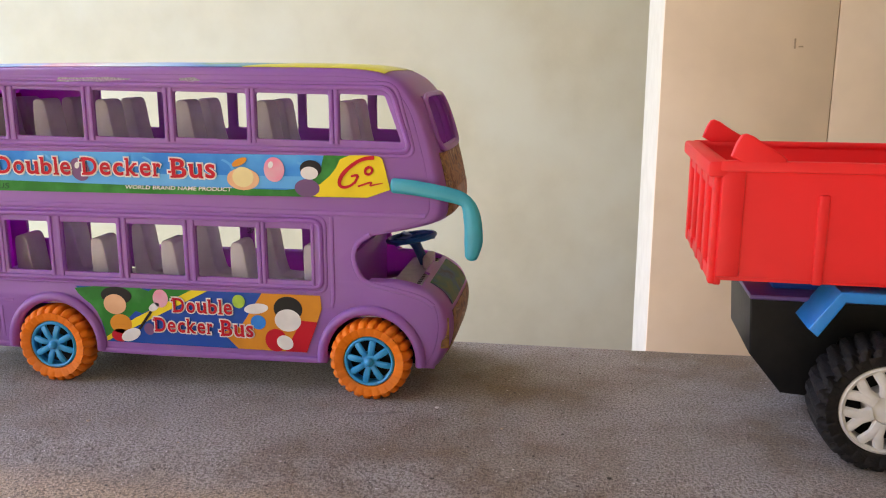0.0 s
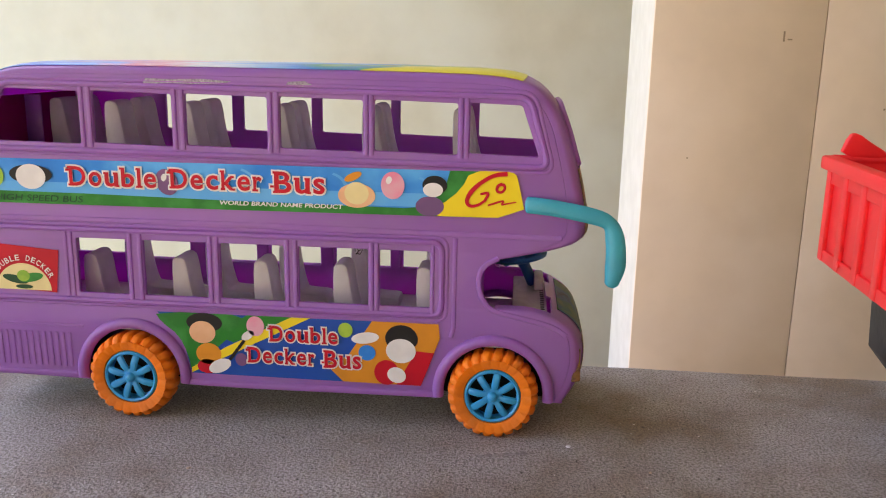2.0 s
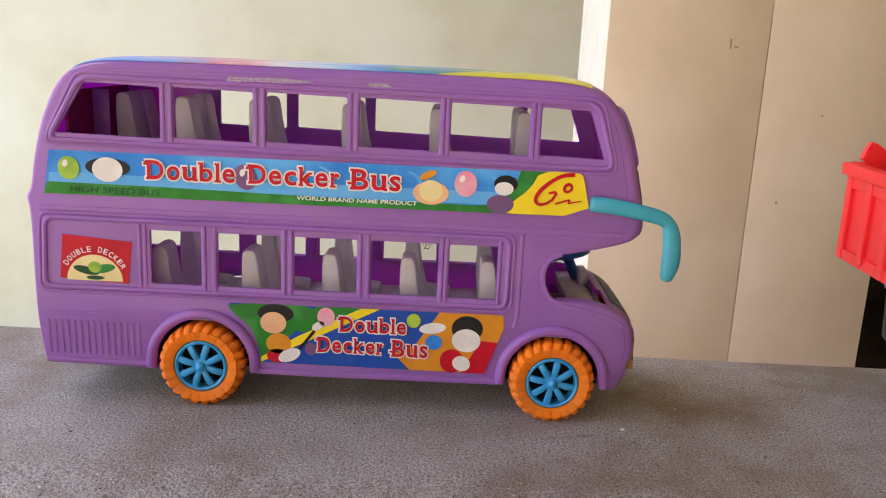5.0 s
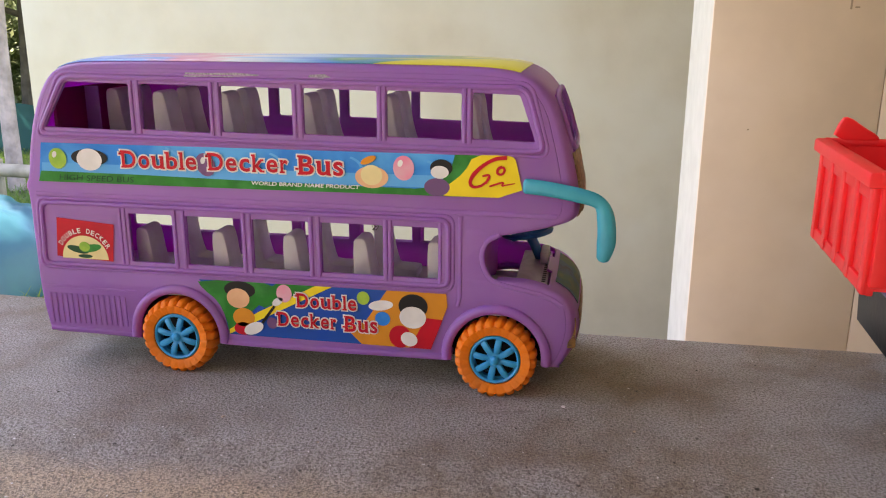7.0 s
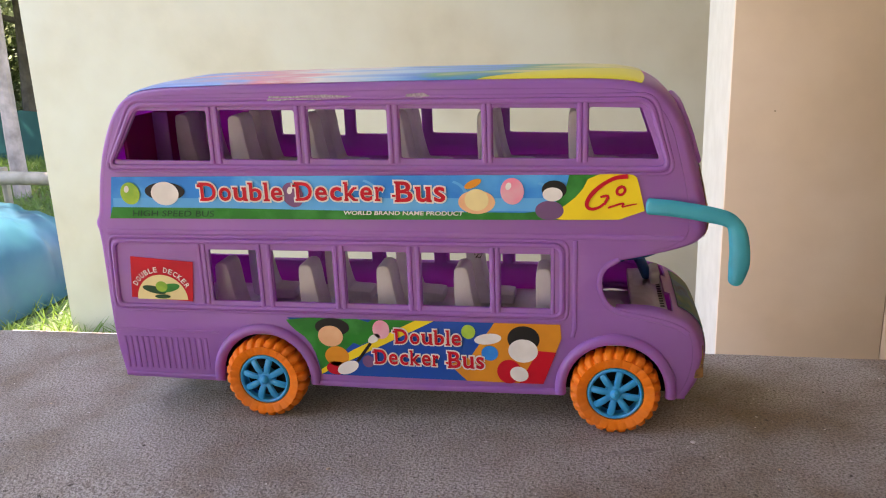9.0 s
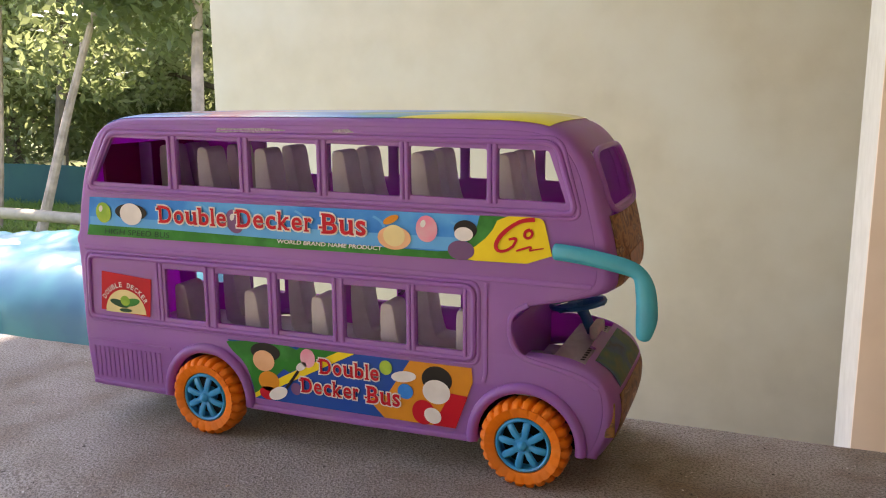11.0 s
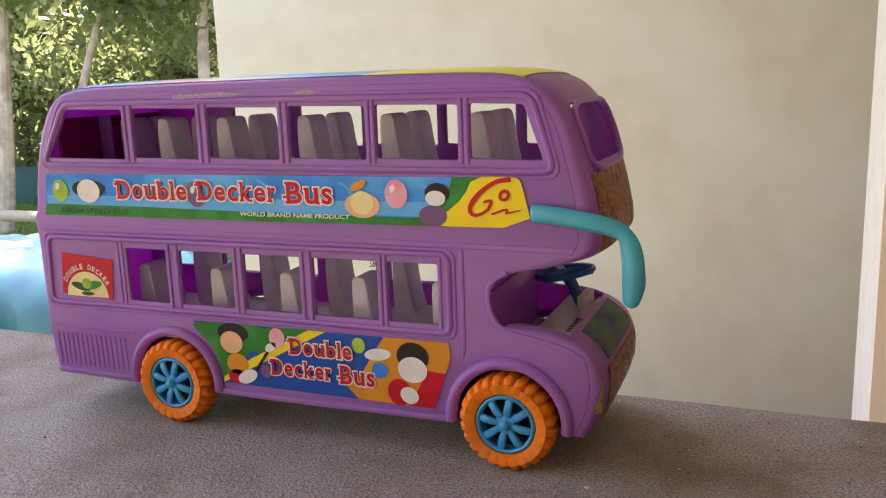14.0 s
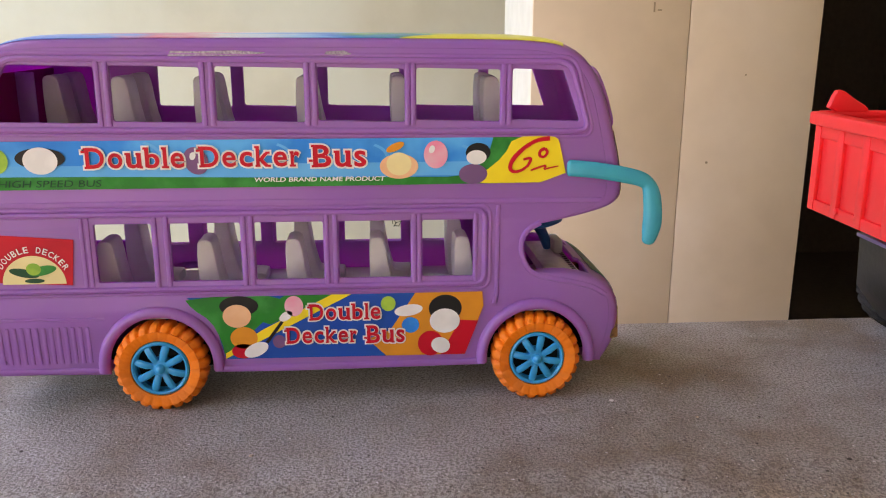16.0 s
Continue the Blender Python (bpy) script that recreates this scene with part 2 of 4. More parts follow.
def printed_sheet(name, colours, scale, rough=0.3, yellow=None):
    """A printed sticker with soft bands of several colours; with a yellow end, the bands run along it."""
    m = bpy.data.materials.new(name)
    m.use_nodes = True
    n, link = m.node_tree.nodes, m.node_tree.links.new
    tc, mp, wave, ramp = n.new("ShaderNodeTexCoord"), n.new("ShaderNodeMapping"), n.new("ShaderNodeTexNoise"), n.new("ShaderNodeValToRGB")
    mp.inputs["Scale"].default_value = scale
    wave.inputs["Scale"].default_value, wave.inputs["Detail"].default_value, wave.inputs["Distortion"].default_value = 1.0, 3, 0.8
    link(tc.outputs["Object"], mp.inputs["Vector"])
    link(mp.outputs["Vector"], wave.inputs["Vector"])
    if yellow:
        sep, along, mixed = n.new("ShaderNodeSeparateXYZ"), n.new("ShaderNodeMapRange"), n.new("ShaderNodeMath")
        along.inputs["From Min"].default_value, along.inputs["From Max"].default_value = -0.315, -0.085
        along.inputs["To Min"].default_value, along.inputs["To Max"].default_value = 0.14, 0.56
        mixed.operation, mixed.inputs[1].default_value = "MULTIPLY_ADD", 0.34
        link(tc.outputs["Object"], sep.inputs[0])
        link(sep.outputs["X"], along.inputs["Value"])
        link(wave.outputs["Fac"], mixed.inputs[0])
        link(along.outputs["Result"], mixed.inputs[2])
        link(mixed.outputs[0], ramp.inputs["Fac"])
    else:
        link(wave.outputs["Fac"], ramp.inputs["Fac"])
    els = ramp.color_ramp.elements
    while len(els) < len(colours):
        els.new(0.5)
    for i, c in enumerate(colours):
        els[i].position, els[i].color = 0.30 + 0.4 * i / (len(colours) - 1), (*c, 1)
    col = ramp.outputs["Color"]
    if yellow:
        # a slanting yellow field at the front end, with a dark green line along it
        dot, lo = n.new("ShaderNodeVectorMath"), n.new("ShaderNodeValToRGB")
        dot.operation = "DOT_PRODUCT"
        dot.inputs[1].default_value = (8.0, -14.0, 0.0)
        link(tc.outputs["Object"], dot.inputs[0])
        shift = n.new("ShaderNodeMath")
        shift.operation = "ADD"
        shift.inputs[1].default_value = 6.95
        link(dot.outputs["Value"], shift.inputs[0])
        lo.color_ramp.elements[0].position, lo.color_ramp.elements[1].position = 0.50, 0.505
        link(shift.outputs[0], lo.inputs["Fac"])
        mx = n.new("ShaderNodeMix")
        mx.data_type = "RGBA"
        link(lo.outputs["Color"], mx.inputs["Factor"])
        link(col, mx.inputs["A"])
        mx.inputs["B"].default_value = (*yellow, 1)
        col = mx.outputs["Result"]
    link(col, n["Principled BSDF"].inputs["Base Color"])
    n["Principled BSDF"].inputs["Roughness"].default_value = rough
    n["Principled BSDF"].inputs["Specular IOR Level"].default_value = 0.5 if yellow else 0.2
    return m


ROOFPRINT = printed_sheet("roof_print", [(0.04, 0.16, 0.66), (0.16, 0.34, 0.80), (0.72, 0.22, 0.34), (0.78, 0.74, 0.74), (0.30, 0.55, 0.86), (0.05, 0.26, 0.72), (0.04, 0.32, 0.20), (0.70, 0.62, 0.30)], (16, 60, 60), 0.3, yellow=(0.74, 0.66, 0.05))
FRONTPRINT = printed_sheet("front_print", [(0.05, 0.022, 0.012), (0.20, 0.08, 0.03), (0.36, 0.19, 0.075), (0.14, 0.07, 0.05), (0.46, 0.32, 0.19)], (60, 90, 150), 0.5)
HOODPRINT = printed_sheet("hood_print", [(0.01, 0.015, 0.04), (0.012, 0.07, 0.17), (0.02, 0.10, 0.07), (0.10, 0.13, 0.05), (0.02, 0.03, 0.05)], (90, 60, 90), 0.45)
DASHPRINT = printed_sheet("dash_print", [(0.50, 0.44, 0.47), (0.62, 0.57, 0.60), (0.54, 0.46, 0.51)], (80, 60, 60), 0.35)


# ---- building helpers ----
def finish(ob, smooth=True):
    if smooth and ob.data.polygons:
        ob.data.polygons.foreach_set("use_smooth", [True] * len(ob.data.polygons))
        ob.data.set_sharp_from_angle(angle=radians(38))
    return ob


def as_mesh(src, name):
    if isinstance(src, bmesh.types.BMesh):
        me = bpy.data.meshes.new(name)
        src.to_mesh(me)
        src.free()
        return me
    return src


def part(name, src, mat, parent=None, label="", smooth=True):
    """One mesh object, under a thing or a part."""
    me = as_mesh(src, name)
    if mat and not me.materials:
        me.materials.append(mat)
    ob = finish(new(name, me), smooth)
    if parent:
        ob.parent = parent
    return tagged(ob, label)


def thing(name, label, category, group="", kind=""):
    return tagged(new(name), label, category, group, kind)


def box(lo, hi, bevel=0.0, seg=2):
    bm = bmesh.new()
    c = [(a + b) / 2 for a, b in zip(lo, hi)]
    s = [b - a for a, b in zip(lo, hi)]
    bmesh.ops.create_cube(bm, size=1, matrix=Matrix.Translation(c) @ Matrix.Diagonal((*s, 1)))
    if bevel:
        bmesh.ops.bevel(bm, geom=bm.edges[:], offset=bevel, segments=seg, affect="EDGES", profile=0.5)
    return bm


def raw(verts, faces, name="shape"):
    me = bpy.data.meshes.new(name)
    me.from_pydata([tuple(map(float, v)) for v in verts], [], faces)
    me.update()
    return me


def chaikin(pts, closed=False, times=1):
    pts = [np.array(p, float) for p in pts]
    for _ in range(times):
        out = [] if closed else [pts[0]]
        n = len(pts)
        for i in range(n if closed else n - 1):
            a, b = pts[i], pts[(i + 1) % n]
            out += [a * 0.75 + b * 0.25, a * 0.25 + b * 0.75]
        if not closed:
            out.append(pts[-1])
        pts = out
    return pts


def plate(outline, holes, y0, y1, bevel=0.0004):
    """A plate in the x-z plane with holes right through, from y0 to y1, with rounded edges."""
    cu = bpy.data.curves.new("plate", "CURVE")
    cu.dimensions, cu.fill_mode = "2D", "BOTH"
    cu.extrude, cu.bevel_depth, cu.bevel_resolution = max(abs(y1 - y0) / 2 - bevel, 1e-5), bevel, 2
    cu.offset = -bevel
    for ring in (outline, *holes):
        sp = cu.splines.new("POLY")
        sp.points.add(len(ring) - 1)
        for p, q in zip(sp.points, ring):
            p.co = (q[0], q[1], 0, 1)
        sp.use_cyclic_u = True
    ob = bpy.data.objects.new("plate", cu)
    me = bpy.data.meshes.new_from_object(ob)
    bpy.data.objects.remove(ob)
    me.transform(Matrix(((1, 0, 0, 0), (0, 0, -1, (y0 + y1) / 2), (0, 1, 0, 0), (0, 0, 0, 1))))
    bm = bmesh.new()
    bm.from_mesh(me)
    bmesh.ops.remove_doubles(bm, verts=bm.verts[:], dist=1e-6)
    bmesh.ops.recalc_face_normals(bm, faces=bm.faces[:])
    bm.to_mesh(me)
    bm.free()
    return me


def flat(points, y):
    """A flat printed shape in the x-z plane at y, facing -y."""
    n = len(points)
    bm = bmesh.new()
    vs = [bm.verts.new((p[0], y, p[1])) for p in points]
    f = bm.faces.new(vs)
    f.normal_update()
    if f.normal.y > 0:
        f.normal_flip()
    bmesh.ops.triangulate(bm, faces=bm.faces[:])
    return bm


def ellipse(cx, cz, rx, rz, n=28, turn=0.0):
    c, s = math.cos(radians(turn)), math.sin(radians(turn))
    return [(cx + rx * math.cos(a) * c - rz * math.sin(a) * s, cz + rx * math.cos(a) * s + rz * math.sin(a) * c)
            for a in (2 * math.pi * i / n for i in range(n))]


def letters(text, x0, x1, z0, z1, y, weight=0.0, shear=0.0, rise=0.0, spacing=1.0):
    """Lettering in the x-z plane, fitted between x0..x1 and z0..z1. rise: how much higher its end stands than its start."""
    cu = bpy.data.curves.new("letters", "FONT")
    cu.body, cu.offset, cu.shear, cu.space_character = text, weight, shear, spacing
    cu.resolution_u = 4
    ob = bpy.data.objects.new("letters", cu)
    me = bpy.data.meshes.new_from_object(ob)
    bpy.data.objects.remove(ob)
    co = np.array([v.co[:] for v in me.vertices])
    lo, hi = co.min(0), co.max(0)
    u, w = (co[:, 0] - lo[0]) / (hi[0] - lo[0]), (co[:, 1] - lo[1]) / (hi[1] - lo[1])
    out = np.stack([x0 + u * (x1 - x0), np.full(len(u), y), z0 + w * (z1 - z0) + rise * u], 1)
    me.vertices.foreach_set("co", out.ravel())
    me.update()
    return me


# slab feet and heads of a letter: centre and width across, at which height (0 foot, 1 head), in shares of the letter
SLABS = {"D": ((0.10, 0.34, 0), (0.10, 0.34, 1), (-0.10, 0.20, 0.80)), "B": ((0.10, 0.36, 0), (0.10, 0.36, 1), (-0.12, 0.22, 0.30)), "u": ((0.08, 0.30, 1), (0.80, 0.30, 1), (0.96, 0.24, 0)),
         "b": ((0.04, 0.30, 1),), "l": ((0.35, 1.3, 1), (0.5, 1.9, 0)), "k": ((0.06, 0.30, 1), (0.12, 0.36, 0), (0.88, 0.34, 0), (0.84, 0.32, 0.68)), "r": ((0.22, 0.70, 0), (0.14, 0.45, 1))}
WIDTHS = {"D": 1.05, "B": 1.0, "o": 0.82, "u": 0.86, "b": 0.82, "l": 0.22, "e": 0.78, "c": 0.74, "k": 0.80, "r": 0.52, "s": 0.66}


def slab_word(text, x0, x1, z0, z1, y, grow=0.0, weight=0.02):
    """A word in bold letters with slab serifs, fitted between x0..x1 and z0..z1; grow thickens all of it."""
    bm = bmesh.new()
    gap = 0.20
    unit = (x1 - x0) / (sum(WIDTHS[c] for c in text) + gap * (len(text) - 1))
    x, h = x0, z1 - z0
    for ch in text:
        w = WIDTHS[ch] * unit
        top = z1 if ch in "DBblk" else z0 + h * 0.74
        e = grow
        me = letters(ch, x - e, x + w + e, z0 - e, top + e, y, weight + e * 38)
        bm.from_mesh(me)
        bpy.data.meshes.remove(me)
        for c, share, level in SLABS.get(ch, ()):
            cx, hw, t = x + c * w, share * w / 2 + e, h * 0.055 + e
            cz = z0 + (top - z0) * level + h * (0.05 if level == 0 else -0.05 if level == 1 else 0)
            vs = [bm.verts.new((cx + sx * hw, y - 0.00004, cz + sz * t)) for sx, sz in ((-1, -1), (1, -1), (1, 1), (-1, 1))]
            bm.faces.new(vs)
        x += w + gap * unit
    return bm


def arc_letters(text, cx, cz, radius, height, start, end, y, lean=0.0):
    """Lettering that runs round an arc, from the start angle to the end angle, in degrees."""
    bm = bmesh.new()
    for i, ch in enumerate(text):
        if ch == " ":
            continue
        me = letters(ch, -height * (0.12 if ch == "I" else 0.36), height * (0.12 if ch == "I" else 0.36), 0, height, 0, 0.012)
        a = start + (end - start) * i / (len(text) - 1)
        me.transform(Matrix.Translation((cx + radius * math.cos(radians(a)), y, cz + radius * math.sin(radians(a)))) @ pose(0, 0, 0, 0, 90 - a, 0))
        bm.from_mesh(me)
        bpy.data.meshes.remove(me)
    return bm


def sweep(path, radii, sides=10, flatten=1.0, closed=False, side_axis=None):
    """A rounded bar along a path; flatten squeezes its section along side_axis."""
    path = [Vector(p) for p in path]
    n = len(path)
    radii = radii if isinstance(radii, (list, tuple)) else [radii] * n
    verts, faces = [], []
    axis = Vector(side_axis or (0, 1, 0))
    for i, p in enumerate(path):
        a, b = path[(i - 1) % n if closed else max(i - 1, 0)], path[(i + 1) % n if closed else min(i + 1, n - 1)]
        d = (b - a).normalized()
        s = axis - d * axis.dot(d)
        s = s.normalized() if s.length > 1e-4 else d.orthogonal().normalized()
        u = d.cross(s)
        for k in range(sides):
            t = 2 * math.pi * k / sides
            verts.append(p + (s * math.cos(t) * flatten + u * math.sin(t)) * radii[i])
    for i in range(n if closed else n - 1):
        for k in range(sides):
            a, b = i * sides, ((i + 1) % n) * sides
            faces.append((a + k, a + (k + 1) % sides, b + (k + 1) % sides, b + k))
    if not closed:
        faces += [tuple(range(sides))[::-1], tuple((n - 1) * sides + k for k in range(sides))]
    me = raw(verts, faces)
    bm = bmesh.new()
    bm.from_mesh(me)
    bpy.data.meshes.remove(me)
    bmesh.ops.recalc_face_normals(bm, faces=bm.faces[:])
    return bm


def lathe(profile, n=48, wobble=None):
    """Turned about the y axis: profile of (radius, y); wobble(i, k) adds to the radius of ring point i at step k."""
    verts, faces, m = [], [], len(profile)
    for k in range(n):
        a = 2 * math.pi * k / n
        for i, (r, y) in enumerate(profile):
            q = r + (wobble(i, k) if wobble else 0)
            verts.append((q * math.cos(a), y, q * math.sin(a)))
    for k in range(n):
        for i in range(m - 1):
            a, b = k * m, ((k + 1) % n) * m
            faces.append((a + i, a + i + 1, b + i + 1, b + i))
    me = raw(verts, faces)
    bm = bmesh.new()
    bm.from_mesh(me)
    bpy.data.meshes.remove(me)
    bmesh.ops.remove_doubles(bm, verts=bm.verts[:], dist=1e-6)
    bmesh.ops.recalc_face_normals(bm, faces=bm.faces[:])
    return bm


def skin(stations, yc, width, power=4.0, steps=24, lift=0.0, keep=None, thick=0.0012):
    """A shell over stations (edge x, edge z, middle x, middle z), bulging from the edges at both sides to the middle."""
    rows = []
    for ex, ez, cx, cz in stations:
        row = []
        for k in range(steps + 1):
            a = math.pi * (k / steps - 0.5)
            v = math.copysign(abs(math.sin(a)) ** (2 / power), math.sin(a))
            t = abs(math.cos(a)) ** (2 / power)
            row.append(Vector((ex + (cx - ex) * t, yc + v * width / 2, ez + (cz - ez) * t)))
        rows.append(row)
    bm = bmesh.new()
    grid = [[bm.verts.new(p) for p in row] for row in rows]
    for i in range(len(rows) - 1):
        for k in range(steps):
            mid = (rows[i][k] + rows[i + 1][k + 1]) / 2
            if keep is None or keep(mid):
                bm.faces.new((grid[i][k], grid[i][k + 1], grid[i + 1][k + 1], grid[i + 1][k]))
    bmesh.ops.delete(bm, geom=[v for v in bm.verts if not v.link_faces], context="VERTS")
    bm.normal_update()
    centre = Vector((-0.19, yc, 0.09 if stations[0][1] != stations[-1][1] and len(stations) > 40 else 0.04))
    bm.faces.ensure_lookup_table()
    if sum((f.calc_center_median() - centre).dot(f.normal) * f.calc_area() for f in bm.faces) < 0:
        bmesh.ops.reverse_faces(bm, faces=bm.faces[:])
        bm.normal_update()
    if lift:
        for v in bm.verts:
            v.co += v.normal * lift
    if thick:
        bmesh.ops.solidify(bm, geom=bm.faces[:], thickness=thick)
    return bm


# ---- the setting ----
def build_ledge():
    """The parapet: a flat trowelled top, a shallow hollow near the front and a rounded front edge."""
    xs = np.linspace(-1.6, 2.2, 477)
    section = [(0.4665, -0.9), (0.4665, -0.004), (0.4655, -0.001), (0.462, 0.0), (0.44, 0.0), (0.42, 0.0), (0.40, 0.0), (0.38, 0.0), (0.36, 0.0), (0.34, 0.0), (0.32, 0.0), (0.308, -0.0001), (0.300, -0.0006),
               (0.294, -0.0016), (0.289, -0.0030), (0.284, -0.0034), (0.278, -0.0028), (0.270, -0.0026), (0.260, -0.0031), (0.25, -0.0040), (0.238, -0.006), (0.228, -0.011), (0.222, -0.02), (0.220, -0.035), (0.220, -0.9)]
    verts, faces, m = [], [], len(section)
    for x in xs:
        for j, (y, z) in enumerate(section):
            w = noise.noise(Vector((x * 14, y * 20, 3.1))) + 0.5 * noise.noise(Vector((x * 60, y * 70, 7.7)))
            edge = 0.0012 if j in (1, 2) else 0.0022 if 12 <= j <= 21 else 0.0
            lift = 0.0004 if 12 <= j <= 21 else 0.0
            verts.append((x, y + edge * w, z + lift * w))
    for i in range(len(xs) - 1):
        for j in range(m - 1):
            faces.append((i * m + j, (i + 1) * m + j, (i + 1) * m + j + 1, i * m + j + 1))
    top = part("ledge", raw(verts, faces), CONCRETE)
    tagged(top, "grey cement parapet top, tan towards the front edge", "ledge", kind="structure")


def build_setting():
    ground = part("ground", raw([(-400, -400, GROUND), (400, -400, GROUND), (400, 400, GROUND), (-400, 400, GROUND)], [(0, 1, 2, 3)]), SOIL)
    tagged(ground, "grassy earth ground of the garden", "ground", kind="structure")
    fl = part("floor", box((-2.2, 0.47, -1.1), (2.4, 2.6, -0.9)), CONCRETE)
    tagged(fl, "grey cement veranda floor", "floor", kind="structure")
    base = part("wall_base", box((-2.2, 0.225, GROUND), (2.4, 2.6, -1.1)), WALL)
    tagged(base, "cream plastered base of the veranda", "wall", kind="structure")
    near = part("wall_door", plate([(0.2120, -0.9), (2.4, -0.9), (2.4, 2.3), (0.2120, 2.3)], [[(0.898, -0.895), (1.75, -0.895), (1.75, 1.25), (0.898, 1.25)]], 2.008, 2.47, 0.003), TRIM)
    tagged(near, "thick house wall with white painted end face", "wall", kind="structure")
    for x0, x1 in ((0.2050, 0.5757), (0.5773, 0.897)):
        part("board", box((x0, 1.994, -0.9), (x1, 2.0075, 2.29), 0.002), BOARD, near)
    for x, z, w, h in ((0.487, 0.205, 0.004, 0.022), (0.497, 0.208, 0.010, 0.003), (0.335, 0.330, 0.005, 0.005), (0.640, -0.150, 0.006, 0.005), (0.720, 0.060, 0.004, 0.004), (0.300, -0.060, 0.004, 0.003)):
        part("blemish", box((x, 1.9925, z), (x + w, 1.9938, z + h), 0.0005), BOARDMARK, near, "small scratch in the paint")
    far = part("wall_far", box((-4.50, 6.14, GROUND), (6.0, 6.4, 3.4), 0.01), WALL)
    tagged(far, "cream limewashed house wall with faint stains", "wall", kind="structure")
    # out of view, added to shut out light from the right
    side = part("blocker_right", box((2.4, -1.8, GROUND), (2.6, 6.14, 3.0)), WALL)
    tagged(side, "unseen cream side wall added to close off light", "wall", kind="structure")
    # unseen: added behind the camera to block sky and bounce light back
    back = part("blocker_behind", box((-2.6, -2.0, GROUND), (2.4, -1.8, 2.6)), WALL)
    tagged(back, "unseen cream wall added behind the camera to shape light", "wall", kind="structure")
    # unseen slab, sized to keep direct sun off the ledge
    ce = part("ceiling", box((-1.6, -2.0, 2.3), (2.6, 2.6, 2.42)), CEIL)
    tagged(ce, "unseen plaster roof slab added to keep the sun off", "ceiling", kind="structure")
    # second unseen slab, added to darken the far wall and stop a sun patch
    ce2 = part("blocker_passage", box((-2.3, 2.6, 2.6), (2.4, 6.14, 2.72)), CEIL)
    tagged(ce2, "unseen slab added over the passage to block sky and sun", "ceiling", kind="structure")
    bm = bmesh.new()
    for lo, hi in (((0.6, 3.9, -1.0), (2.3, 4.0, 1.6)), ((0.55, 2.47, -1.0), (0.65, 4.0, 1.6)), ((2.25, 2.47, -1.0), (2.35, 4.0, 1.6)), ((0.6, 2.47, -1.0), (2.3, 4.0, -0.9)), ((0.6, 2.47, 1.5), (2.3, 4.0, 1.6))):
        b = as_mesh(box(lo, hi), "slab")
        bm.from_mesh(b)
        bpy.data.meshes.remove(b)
    rm = part("wall_room", bm, ROOMGLOOM)
    tagged(rm, "room behind the doorway, its gloom put into the colour", "wall", kind="structure")


GROUND = -2.4
build_ledge()
build_setting()

# ---- toy double decker bus ----
YN, YC, W = 0.3735, 0.4115, 0.0773       # near side, middle and width
WHEEL_R = 0.0195
AXLES = (-0.0905, -0.2535)
UPPER = [(-0.3265, 0.0165, -0.3275, 0.0160), (-0.3290, 0.0360, -0.3318, 0.0350), (-0.3288, 0.0600, -0.3325, 0.0600), (-0.3285, 0.0895, -0.3325, 0.0895), (-0.3300, 0.0940, -0.3345, 0.0940),
         (-0.3270, 0.0985, -0.3318, 0.0985), (-0.3250, 0.1120, -0.3300, 0.1120), (-0.3200, 0.1300, -0.3255, 0.1310), (-0.3120, 0.1470, -0.3165, 0.1485), (-0.3030, 0.1522, -0.3040, 0.1566),
         (-0.2800, 0.1530, -0.2800, 0.1578), (-0.2000, 0.1532, -0.2000, 0.1584), (-0.1200, 0.1528, -0.1200, 0.1582), (-0.0930, 0.1522, -0.0895, 0.1574), (-0.0820, 0.1500, -0.0757, 0.1535), (-0.0750, 0.1445, -0.0672, 0.1450),
         (-0.0700, 0.1360, -0.0622, 0.1350), (-0.0670, 0.1250, -0.0585, 0.1230), (-0.0635, 0.1110, -0.0547, 0.1090), (-0.0615, 0.0970, -0.0520, 0.0950), (-0.0625, 0.0890, -0.0532, 0.0875), (-0.0720, 0.0848, -0.0640, 0.0835), (-0.0860, 0.0806, -0.0830, 0.0800), (-0.0925, 0.0790, -0.0925, 0.0790)]
HOOD = [(-0.0925, 0.0575, -0.0900, 0.0585), (-0.0850, 0.0562, -0.0850, 0.0590), (-0.0762, 0.0545, -0.0750, 0.0592), (-0.0670, 0.0525, -0.0645, 0.0560), (-0.0605, 0.0490, -0.0562, 0.0507), (-0.0580, 0.0430, -0.0520, 0.0440),
        (-0.0575, 0.0340, -0.0505, 0.0350), (-0.0600, 0.0235, -0.0528, 0.0240), (-0.0640, 0.0165, -0.0575, 0.0165)]
UPPER_S, HOOD_S = chaikin(UPPER, times=2), chaikin(HOOD, times=2)
CAB = chaikin([(-0.0925, 0.0790), (-0.0962, 0.0755), (-0.0974, 0.0700), (-0.0962, 0.0635), (-0.0925, 0.0575)], times=2)


def arch(cx, cz, r, z, n=20):
    """Points of a wheel opening from its front foot over the top to its rear foot."""
    a = math.asin((z - cz) / r)
    return [(cx + r * math.cos(a + (math.pi - 2 * a) * i / n), cz + r * math.sin(a + (math.pi - 2 * a) * i / n)) for i in range(n + 1)]


OUTLINE = ([tuple(s[:2]) for s in UPPER_S] + [tuple(p) for p in CAB[1:-1]] + [tuple(s[:2]) for s in HOOD_S] + [(-0.0660, 0.0160)]
           + arch(AXLES[0], 0.0195, 0.0224, 0.0158) + arch(AXLES[1], 0.0192, 0.0224, 0.0154))
UP_EDGES = [(-0.3035, -0.2705), (-0.2645, -0.2297), (-0.2237, -0.1885), (-0.1830, -0.1479), (-0.1431, -0.1085), (-0.1035, -0.0824)]
